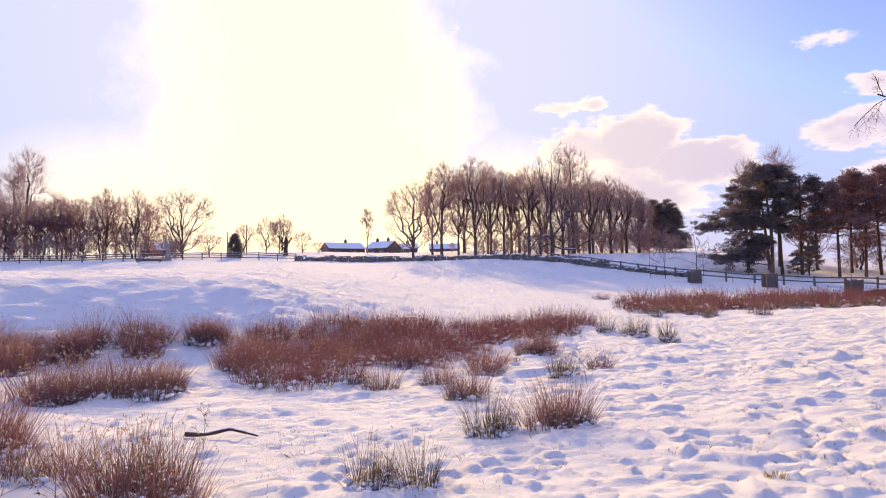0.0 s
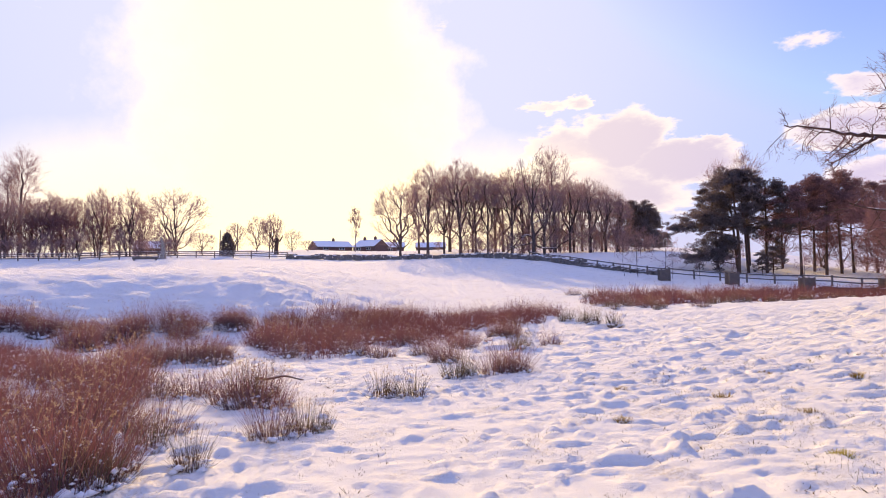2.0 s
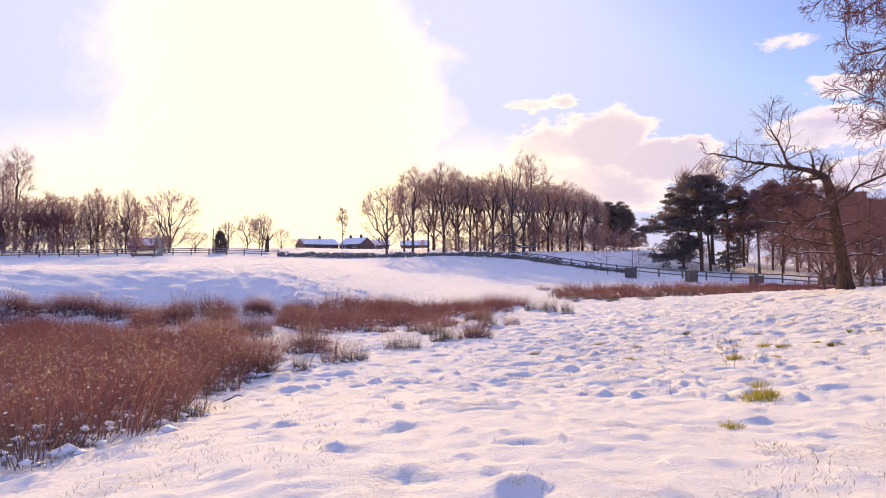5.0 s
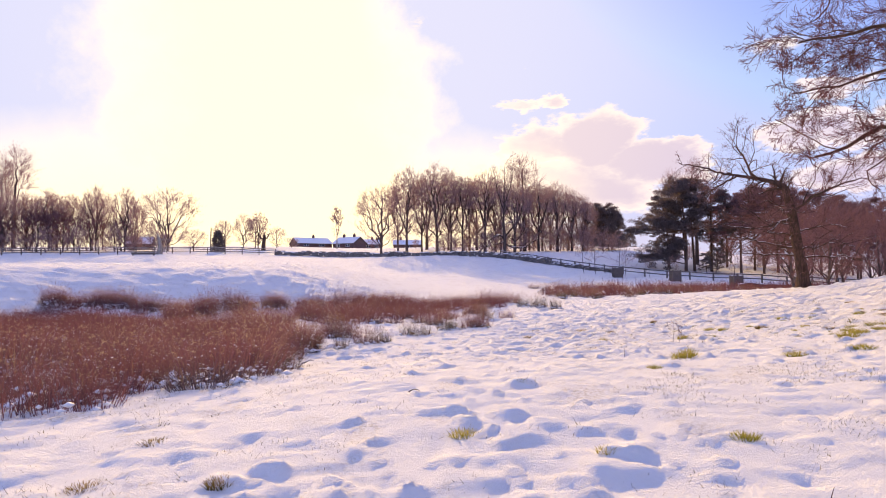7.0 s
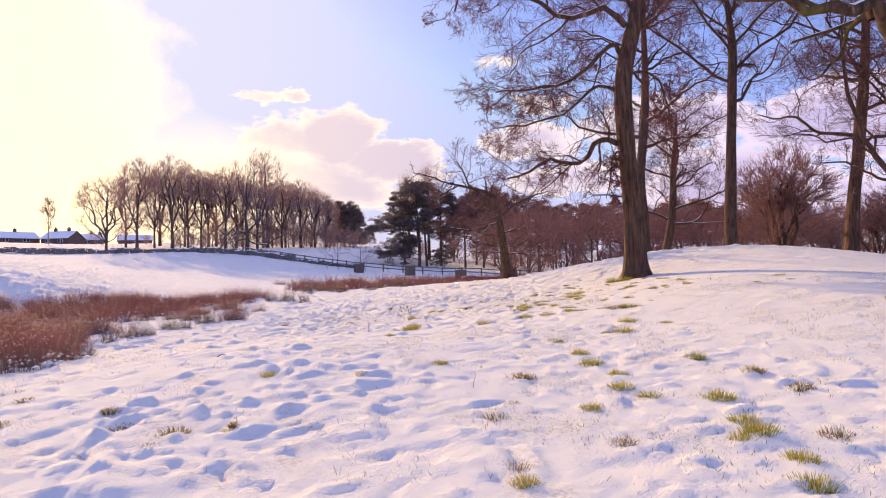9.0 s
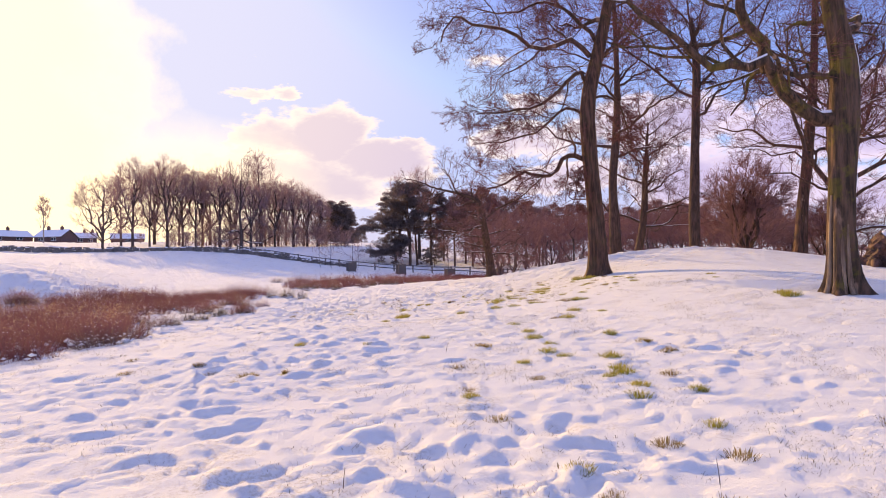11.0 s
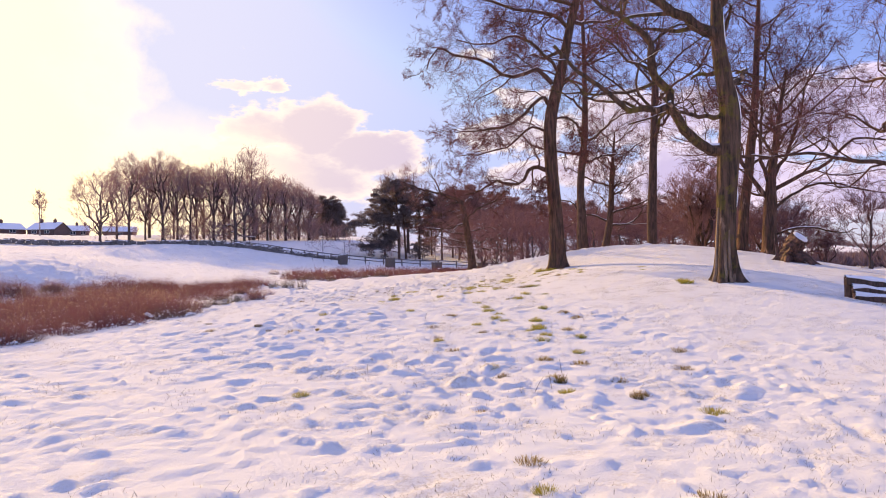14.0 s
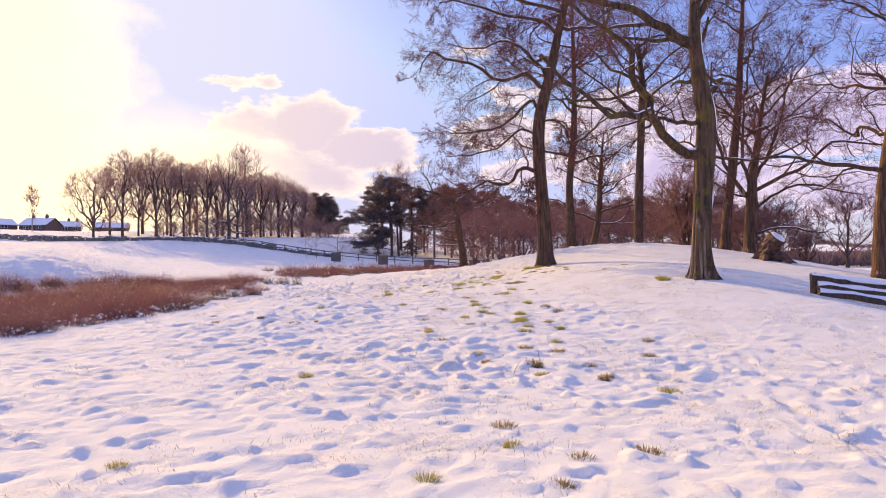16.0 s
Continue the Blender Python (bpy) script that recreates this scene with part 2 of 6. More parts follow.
# ---- ground ----
def sm(a, b, x):
    t = np.clip((x - a) / (b - a), 0, 1)
    return t * t * (3 - 2 * t)


def bump(x, y, height, cx, cy, sx, sy):
    return height * np.exp(-((x - cx) / sx) ** 2 / 2 - ((y - cy) / sy) ** 2 / 2)


def land(x, y):
    """The lie of the land, without its small relief."""
    x, y = np.asarray(x, float), np.asarray(y, float)
    z = -0.305 + bump(x, y, 0.388, -0.83, -5.86, 2.9, 2.9)                      # the bank that is walked
    z = z + bump(x, y, 2.34, 21.84, 4.66, 7.5, 7.7) + bump(x, y, 0.852, 11.56, -7.05, 5.7, 5.7)   # tree mound and its shoulder
    z = z + bump(x, y, -0.7, 15.6, -14.6, 2.2, 2.2) - 0.35 * sm(-11, -21, y) * sm(-3, 3, x)   # dip beside the log fence
    z = z + bump(x, y, 0.74, 21.0, 23.0, 6.5, 7.0)                              # brow behind it
    z = z + bump(x, y, -0.31, 0.0, 18.0, 12.0, 9.0)                            # wet hollow with rushes
    v = y - 0.75 * np.maximum(0, x - 5)
    z = z + np.interp(v, [20, 30, 50, 96, 110, 150, 190, 250, 400], [0, 0.15, 1.15, 4.8, 5.9, 8.9, 10.6, 12.0, 12.6])
    s = (x + 12) * -0.39 + (y - 18) * 0.92
    z = z + 2.35 * sm(-3.0, 7.6, s) * (1 - sm(-10, 2, x)) * (1 - sm(35, 75, y))      # grass bank
    z = z + 1.0 * sm(-4, -42, x) * sm(45, 95, y) + bump(x, y, 1.8, 42, 104, 22, 18) + bump(x, y, 3.2, 68, 165, 34, 34)
    z = z - 2.8 * sm(34, 110, x) * (1 - sm(15, 60, y) * sm(0, 40, v))                         # falls to the valley
    r, a = np.hypot(x, y), np.degrees(np.arctan2(x, y))
    z = z + 27 * sm(350, 1750, r) * sm(38, 52, a) * (1 - sm(120, 160, a)) * (0.75 + 0.25 * np.sin(a * 0.35) + 0.1 * np.sin(a * 1.3))
    return z


def lattice(ix, iy, seed):
    h = (ix * 374761393 + iy * 668265263 + seed * 1442695041) & 0x7FFFFFFF
    h = ((h ^ (h >> 13)) * 1274126177) & 0x7FFFFFFF
    return ((h ^ (h >> 16)) & 0xFFFF) / 65535.0


def ripple(x, y, size, seed):
    """Smooth value noise, -1 to 1, with bumps of that size in metres."""
    u, v = np.asarray(x, float) / size, np.asarray(y, float) / size
    i, j = np.floor(u).astype(np.int64), np.floor(v).astype(np.int64)
    fu, fv = u - i, v - j
    fu, fv = fu * fu * (3 - 2 * fu), fv * fv * (3 - 2 * fv)
    a = lattice(i, j, seed) * (1 - fu) + lattice(i + 1, j, seed) * fu
    b = lattice(i, j + 1, seed) * (1 - fu) + lattice(i + 1, j + 1, seed) * fu
    return 2 * (a * (1 - fv) + b * fv) - 1


def relief(x, y):
    """Hummocks, trodden hollows and drifts in the snow."""
    x, y = np.asarray(x, float), np.asarray(y, float)
    wx, wy = x + 0.2 * ripple(x, y, 0.7, 5) + 0.05 * ripple(x, y, 0.15, 15), y + 0.2 * ripple(x, y, 0.7, 6) + 0.05 * ripple(x, y, 0.15, 16)
    calm = sm(0.0, 5.0, (x - 1.6) * 0.9 - (y + 16) * 0.18)                       # swept smooth on the shoulder of the mound
    calm = calm * (1 - sm(-3, 6, y))
    rough = 1 - 0.62 * calm
    lumps = sm(0.40, 0.72, ripple(wx, wy * 1.2, 0.24, 1)) * 0.026 + sm(0.35, 0.70, ripple(wx, wy * 1.2, 0.15, 2)) * 0.018
    pits = -sm(0.42, 0.70, ripple(wx + 7, wy * 1.2, 0.20, 3)) * 0.018 - sm(0.60, 0.85, ripple(wx - 3, wy * 1.1, 0.42, 13)) * 0.016
    lumps = lumps + ripple(wx, wy, 0.13, 14) * 0.008 + ripple(wx + 2, wy * 1.3, 0.27, 19) * 0.008
    lumps = lumps * (1.0 + 0.5 * ripple(x, y, 2.3, 20)) * (1 + 0.4 * sm(-6, 2, y) + 0.1 * sm(-7, -12, y) + 0.3 * sm(2.5, -0.5, x) * sm(-5, -9, y))
    drift = ripple(x, y, 2.4, 4) * 0.02 + ripple(x, y, 6.0, 8) * 0.035
    fade = 1 - 0.35 * sm(26, 60, np.hypot(x, y))
    far = sm(0.1, 0.7, ripple(wx, wy * 1.3, 0.55, 17)) * 0.07 * sm(9, 15, y) + sm(0.0, 0.7, ripple(wx, wy, 1.1, 18)) * 0.04 * sm(12, 22, y)
    far = far + sm(-0.1, 0.6, ripple(wx * 0.8, wy * 1.2, 0.65, 9)) * 0.06 * sm(18, 30, y) + ripple(x, y, 4.5, 12) * 0.05 * sm(20, 34, y)
    slope = sm(1.0, 4.0, x + 0.15 * y) * (0.35 * sm(-12, -7, y) * (1 - calm) + 0.65 * sm(-2, 5, y)) * (1 - sm(26, 34, y))                 # trampled flank of the mound
    far = far + (sm(0.30, 0.66, ripple(wx, wy * 1.4, 0.30, 21)) * 0.042 - sm(0.46, 0.74, ripple(wx + 4, wy * 1.3, 0.25, 22)) * 0.026) * slope
    bog = sm(-9, -5, x) * (1 - sm(8, 12, x)) * sm(6, 11, y) * (1 - sm(21, 26, y))
    tus = np.maximum(0, ripple(wx, wy, 0.8, 10)) * 0.10 * bog
    keep = 1 - sm(300, 600, np.hypot(x, y))
    return ((lumps + pits) * rough * fade + drift + far + tus) * keep


def ground_z(x, y):
    return land(x, y) + relief(x, y)


def link_mesh(name, verts, faces, mat, parent=None, label="", smooth=False, mats=None, pick=None):
    me = bpy.data.meshes.new(name)
    verts, faces = np.asarray(verts, np.float32), np.asarray(faces, np.int32)
    k = faces.shape[1]
    me.vertices.add(len(verts))
    me.vertices.foreach_set("co", verts.ravel())
    me.loops.add(faces.size)
    me.loops.foreach_set("vertex_index", faces.ravel())
    me.polygons.add(len(faces))
    me.polygons.foreach_set("loop_start", np.arange(0, faces.size, k, dtype=np.int32))
    me.polygons.foreach_set("loop_total", np.full(len(faces), k, np.int32))
    for m in (mats or [mat]):
        me.materials.append(m)
    if pick is not None:
        me.polygons.foreach_set("material_index", np.asarray(pick, np.int32))
    me.update(calc_edges=True)
    me.polygons.foreach_set("use_smooth", np.full(len(faces), smooth))
    ob = new(name, me)
    if parent is not None:
        ob.parent = parent
    if label:
        ob["label"] = label
    return ob


def steps(lo, hi, fine, stages_low, stages_high):
    """Coordinates that are evenly fine between lo and hi and widen outwards; stages: (how far out, growth)."""
    mid = list(np.arange(lo, hi + fine / 2, fine))
    a, d = mid[-1], fine
    for far, growth in stages_high:
        while a < far:
            d *= growth
            a += d
            mid.append(a)
    a, d = mid[0], fine
    for far, growth in stages_low:
        while a > -far:
            d *= growth
            a -= d
            mid.insert(0, a)
    return np.array(mid)


gx = steps(-6.0, 8.5, 0.052, ((34.0, 1.035), (4200.0, 1.09)), ((16.0, 1.010), (40.0, 1.035), (4200.0, 1.09)))
gy = steps(-20.0, 7.0, 0.052, ((4200.0, 1.10),), ((19.0, 1.008), (64.0, 1.028), (4200.0, 1.08)))
mx, my = np.meshgrid(gx, gy)
mz = ground_z(mx, my)
n_x = len(gx)
quad = np.arange(n_x - 1)[None, :] + n_x * np.arange(len(gy) - 1)[:, None]
quad = np.stack([quad, quad + 1, quad + n_x + 1, quad + n_x], -1).reshape(-1, 4)
ground = link_mesh("ground", np.stack([mx, my, mz], -1).reshape(-1, 3), quad, SNOW, smooth=True)
tagged(ground, "snow-covered rough pasture rising to far fields", "ground", kind="structure")


def on_ground(x, y, sink=0.0):
    return float(ground_z(x, y)) - sink


# ---- how trees, blades and things are made ----
def unit(v):
    return v / np.maximum(np.linalg.norm(v, axis=-1, keepdims=True), 1e-9)


def tube(pts, rad, sides):
    """Tapered tubes along N polylines of P points: vertices and quads."""
    n, p, _ = pts.shape
    tan = unit(np.gradient(pts, axis=1))
    mean = unit(tan.mean(axis=1, keepdims=True))
    ref = np.where(np.abs(mean[..., 2:3]) > 0.8, np.array([1.0, 0, 0]), np.array([0, 0, 1.0]))
    u = unit(np.cross(tan, ref))
    v = np.cross(tan, u)
    a = np.arange(sides) * 2 * np.pi / sides
    ring = pts[:, :, None, :] + rad[:, :, None, None] * (np.cos(a)[:, None] * u[:, :, None, :] + np.sin(a)[:, None] * v[:, :, None, :])
    i = (np.arange(n) * p * sides)[:, None, None] + (np.arange(p - 1) * sides)[None, :, None] + np.arange(sides)[None, None, :]
    j = (np.arange(n) * p * sides)[:, None, None] + (np.arange(p - 1) * sides)[None, :, None] + ((np.arange(sides) + 1) % sides)[None, None, :]
    return ring.reshape(-1, 3), np.stack([i, j, j + sides, i + sides], -1).reshape(-1, 4)


def ribbon(pts, rad, rng):
    """Flat slips along N polylines, for the finest twigs: vertices and quads."""
    n, p, _ = pts.shape
    tan = unit(pts[:, -1] - pts[:, 0])
    side = unit(np.cross(tan, rng.normal(size=(n, 3))))[:, None, :] * rad[:, :, None]
    v = np.stack([pts - side, pts + side], 2).reshape(-1, 3)
    i = (np.arange(n) * p * 2)[:, None] + (np.arange(p - 1) * 2)[None, :]
    return v, np.stack([i, i + 1, i + 3, i + 2], -1).reshape(-1, 4)


def join(pieces):
    vs, fs, k = [], [], 0
    for v, f in pieces:
        vs.append(v)
        fs.append(f + k)
        k += len(v)
    return np.concatenate(vs), np.concatenate(fs)


def grow(rng, pts, rad, per, length, angle, wander, lift, points, ratio=0.6, lo=0.3, hi=0.98, taper=0.3, least=0.006, bias=None):
    """Side shoots of the polylines: per shoots on each, as polylines of their own."""
    n, p, _ = pts.shape
    who = np.repeat(np.arange(n), per)
    t = lo + (hi - lo) * ((np.tile(np.arange(per), n) + rng.random(n * per)) / per)
    f = t * (p - 1)
    i = np.minimum(f.astype(int), p - 2)
    f = (f - i)[:, None]
    start = pts[who, i] * (1 - f) + pts[who, i + 1] * f
    r0 = (rad[who, i] * (1 - f[:, 0]) + rad[who, i + 1] * f[:, 0]) * ratio
    tan = unit(pts[who, i + 1] - pts[who, i])
    side = rng.normal(size=(n * per, 3))
    if bias is not None:
        side = side + np.asarray(bias)
    side = unit(side - tan * (side * tan).sum(-1, keepdims=True))
    a = np.radians(angle) * (0.7 + 0.6 * rng.random((n * per, 1)))
    d = unit(np.cos(a) * tan + np.sin(a) * side)
    whole = np.linalg.norm(np.diff(pts, axis=1), axis=-1).sum(1)[who]
    step = whole * length * (1.15 - 0.6 * t) * (0.65 + 0.7 * rng.random(n * per)) / (points - 1)
    out = [start]
    for _ in range(points - 1):
        d = unit(d + wander * rng.normal(size=d.shape) + np.array([0, 0, lift]))
        out.append(out[-1] + d * step[:, None])
    s = np.linspace(0, 1, points)[None, :]
    return np.stack(out, 1), np.maximum(r0[:, None] * (1 - (1 - taper) * s), least)


def smooth_line(points, count):
    """A rounded polyline with count points through the given ones."""
    q = np.asarray(points, float)
    t = np.linspace(0, len(q) - 1, count)
    i = np.minimum(t.astype(int), len(q) - 2)
    f = (t - i)[:, None]
    a, b, c, d = q[np.maximum(i - 1, 0)], q[i], q[i + 1], q[np.minimum(i + 2, len(q) - 1)]
    return 0.5 * (2 * b + (c - a) * f + (2 * a - 5 * b + 4 * c - d) * f ** 2 + (3 * b - a - 3 * c + d) * f ** 3)


def empty(name, x, y, z, label, category, group="", kind=""):
    ob = new(name)
    ob.empty_display_size = 0.2
    ob.matrix_basis = pose(x, y, z)
    return tagged(ob, label, category, group, kind)


def flared(line, rad, sides, rng, flare=0.6, ribs=5):
    """A trunk with root flare and buttress ribs: vertices and quads."""
    v, f = tube(line[None], rad[None], sides)
    v = v.reshape(len(line), sides, 3)
    a = np.arange(sides) * 2 * np.pi / sides
    ph = rng.random(3) * 6.28
    for k in range(len(line)):
        h = max(line[k][2] - line[0][2], 0)
        rib = (0.5 + 0.5 * np.cos(ribs * a + ph[0] + 0.35 * h)) ** 1.6 * 0.8 + 0.3 * (0.5 + 0.5 * np.cos(3 * a + ph[1]))
        swell = 1 + flare * np.exp(-h / 0.26) * (0.10 + 1.5 * rib) + 0.30 * np.exp(-h / 2.6) * (rib - 0.55) + 0.05 * np.cos(9 * a + 1.3 * h + ph[1]) + 0.05 * np.cos(2 * a + ph[2] + 0.9 * h) + 0.04 * np.cos(3 * a - 1.7 * h + ph[0]) + 0.025 * np.cos(7 * a + 2.3 * h)
        c = line[k]
        v[k] = c + (v[k] - c) * swell[:, None]
    return v.reshape(-1, 3), f


def snow_strip(lines, rads, rng, keep=0.7):
    """Snow lying along the upper side of limbs: vertices and quads, or None."""
    out = []
    for pts, rad in zip(lines, rads):
        tan = unit(np.gradient(pts, axis=0))
        flat = np.clip(1 - np.abs(tan[:, 2]) * 1.15, 0, 1)
        on = (flat > 0.25) & (rng.random(len(pts)) < keep)
        r = np.where(on, rad * 0.72 * np.sqrt(flat), 0.002)
        q = pts + np.array([0, 0, 1.0]) * (rad * np.where(on, 0.62, 0.2))[:, None]
        out.append(tube(q[None], r[None], 6))
    return join(out)


def branched_tree(name, label, place, trunk, radii, limbs, seed, bark, twig, levels, group="", flare=0.6, snow=True, limb_snow=0.7, sides=14, category="tree", slim=0.72, least=0.0036):
    """A bare tree: trunk and limbs are given in metres from its foot; shoots and twigs grow on them.
    levels: rows of (per, length, angle, wander, lift, points, ratio)."""
    rng = np.random.default_rng(seed)
    x, y = place
    root = empty(name, x, y, on_ground(x, y, 0.06), label, category, group)
    line = smooth_line(trunk, 34)
    rad = np.interp(np.linspace(0, 1, 34), np.linspace(0, 1, len(radii)), radii)
    # denser rings near the root
    low = np.concatenate([line[0] + (line[2] - line[0]) * s for s in np.linspace(0, 0.95, 9)[:, None]]).reshape(-1, 3)
    tr = np.interp(np.linspace(0, 0.95, 9), [0, 1], [rad[0], rad[2]])
    v, f = flared(np.concatenate([low, line[2:]]), np.concatenate([tr, rad[2:]]), sides, rng, flare)
    link_mesh("trunk", v, f, bark, root, smooth=True)
    tall = trunk[-1][2]
    groups = [(line[None, 6:], rad[None, 6:])]
    lines, rads = [], []
    for pts, r0 in limbs:
        q = smooth_line(pts, 14)
        q[1:] += rng.normal(size=(13, 3)) * 0.05 * min(1.0, r0 * 8)
        r = r0 * np.linspace(1, 0.28, 14)
        v, f = tube(q[None], r[None], 8)
        link_mesh("limb", v, f, bark, root, smooth=True)
        lines.append(q)
        rads.append(r)
    if limbs:
        groups.append((np.array(lines), np.array(rads)))
    shoots = []
    per, length, angle, wander, lift, points, ratio = levels[0]
    first = []
    for k, (p, r) in enumerate(groups):
        count = per if k else max(3, int(per * 1.2))
        first.append(grow(rng, p, r, count, length * (1 if k else 0.33), angle, wander, lift, points, ratio, lo=0.12 if k else 0.45, least=0.012))
    now = (np.concatenate([g[0] for g in first]), np.concatenate([g[1] for g in first]))
    shoots.append(now)
    for per, length, angle, wander, lift, points, ratio in levels[1:]:
        now = grow(rng, *now, per, length, angle, wander, lift, points, ratio * slim, lo=0.15, least=least)
        shoots.append(now)
    v, f = join([tube(*s, 5 if i == 0 else 3) for i, s in enumerate(shoots[:2])])
    tagged(link_mesh("branchwork", v, f, bark, root), kind="stuff")
    if len(shoots) > 2:
        v, f = join([ribbon(*s, rng) for s in shoots[2:]])
        tagged(link_mesh("twigwork", v, f, twig, root), kind="stuff")
    if snow:
        big = shoots[0]
        v, f = snow_strip(list(lines) + list(big[0][::2]), list(rads) + list(big[1][::2]), rng, limb_snow)
        tagged(link_mesh("snow", v, f, LOOSE_SNOW, root, "snow lying along the upper sides of limbs"), kind="stuff")
    return root


def round_limbs(rng, count, lo, hi, reach, rise, trunk, radius, sag=0.0, azimuths=None):
    """Limbs set round a trunk between the heights lo and hi: rows of points and a radius."""
    out = []
    tr = np.asarray(trunk, float)
    for k in range(count):
        s = (k + rng.random()) / count
        z = lo + (hi - lo) * s
        a = (azimuths[k % len(azimuths)] + rng.normal() * 14) if azimuths else k * 137.5 + rng.normal() * 20
        a = math.radians(a)
        base = np.array([np.interp(z, tr[:, 2], tr[:, 0]), np.interp(z, tr[:, 2], tr[:, 1]), z])
        long = reach * (1.15 - 0.65 * s) * (0.8 + 0.4 * rng.random())
        d = np.array([math.cos(a), math.sin(a), 0])
        pts = [base + d * long * q + np.array([0, 0, rise * (0.55 + 0.7 * s) * long * (q ** 1.2) - sag * long * q * q]) + (rng.normal(size=3) * 0.07 * long * q) for q in (0, 0.2, 0.42, 0.66, 0.85, 1.0)]
        out.append((pts, radius * (1.1 - 0.5 * s)))
    return out


def far_tree(name, label, seed, height, spread, levels, bark, twig, stem=0.02, limbs=9, lo=0.28, rise=1.1, group="", forks=1, lean=0.0):
    """A bare tree for the middle distance at the origin, with trunk and crown."""
    rng = np.random.default_rng(seed)
    root = empty(name, 0, 0, 0, label, "tree", group)
    stems, srad, lines, rads = [], [], [], []
    for k in range(forks):
        a = rng.random() * 6.28
        o = 0.0 if forks == 1 else 0.12 * spread
        tip = np.array([math.cos(a) * o * 3 + lean, math.sin(a) * o * 3, height * (0.9 if k == 0 else 0.8)])
        mid = tip * 0.5 + np.append(rng.normal(size=2) * 0.02 * height, 0)
        trunk = np.array([np.zeros(3) + np.array([math.cos(a) * o * 0.2, math.sin(a) * o * 0.2, -0.3]), mid, tip])
        q = smooth_line(trunk, 12)
        stems.append(q)
        srad.append(height * stem * np.linspace(1, 0.16, 12) * (1.0 if k == 0 else 0.75))
        ls = round_limbs(rng, limbs, height * lo, height * 0.86, spread, rise, q, height * stem * 0.36)
        lines += [smooth_line(p, 9) for p, _ in ls]
        rads += [r * np.linspace(1, 0.3, 9) for _, r in ls]
    v, f = tube(np.array(stems), np.array(srad), 7)
    link_mesh("trunk", v, f, bark, root, smooth=True)
    now = (np.array(lines), np.array(rads))
    parts_ = [tube(*now, 4)]
    for per, length, angle, wander, lift, points, ratio in levels:
        now = grow(rng, *now, per, length, angle, wander, lift, points, ratio, lo=0.15, least=0.014)
        parts_.append(ribbon(*now, rng))
    v, f = join(parts_)
    tagged(link_mesh("crown", v, f, twig, root), kind="stuff")
    return root


def dome(rng, count, high, low, radius, fill=0.30, lean=0.0):
    """Points in a crown: a dome from the height low up to high, most of them near its skin."""
    d = unit(rng.normal(size=(count, 3)))
    d[:, 2] = np.where((d[:, 2] < -0.15) & (rng.random(count) < 0.45), -d[:, 2], d[:, 2])
    r = (1 - fill * rng.random((count, 1)) ** 1.5) * (1 + 0.03 * rng.normal(size=(count, 1)))
    mid = low + (high - low) * 0.54
    v = d * r * np.where(d[:, 2:] > 0, [radius, radius, high - mid], [radius, radius, mid - low])
    v[:, :2] += rng.normal(size=(count, 2)) * radius * 0.05
    return v + np.array([lean, 0, mid])


def ramify(rng, tips, start, way, share=0.42, wobble=0.07, stiff=0.4, weight=0.52):
    """Branches that part again and again from start until each of the tips is reached: polylines of four points, and a thickness for each in tips."""
    lines, load = [], []
    todo = [(tips, np.asarray(start, float), unit(np.asarray(way, float)))]
    while todo:
        p, a, d = todo.pop()
        n = len(p)
        c = p.mean(0)
        gap = np.linalg.norm(c - a)
        b = p[0] if n == 1 else a + (c - a) * share * (0.75 + 0.5 * rng.random()) + rng.normal(size=3) * wobble * gap
        long = np.linalg.norm(b - a)
        h1 = a + d * long * stiff
        h2 = b - unit(c - a + 1e-6) * long * 0.3 + rng.normal(size=3) * 0.05 * long
        lines.append([a, a * 0.30 + h1 * 0.44 + h2 * 0.22 + b * 0.04, a * 0.04 + h1 * 0.22 + h2 * 0.44 + b * 0.30, b])
        load.append(n)
        if n > 1:
            axes = unit(rng.normal(size=(4, 3)))
            spread = (p - c) @ axes.T
            k = spread.std(0).argmax()
            order = spread[:, k].argsort()
            cut = min(max(1, int(n * (0.32 + 0.36 * rng.random()))), n - 1)
            on = unit(b - h2)
            todo += [(p[order[:cut]], b, on), (p[order[cut:]], b, on)]
    lines, load = np.array(lines), np.array(load, float)
    return lines, load[:, None] ** weight * np.array([1.0, 0.93, 0.87, 0.82])


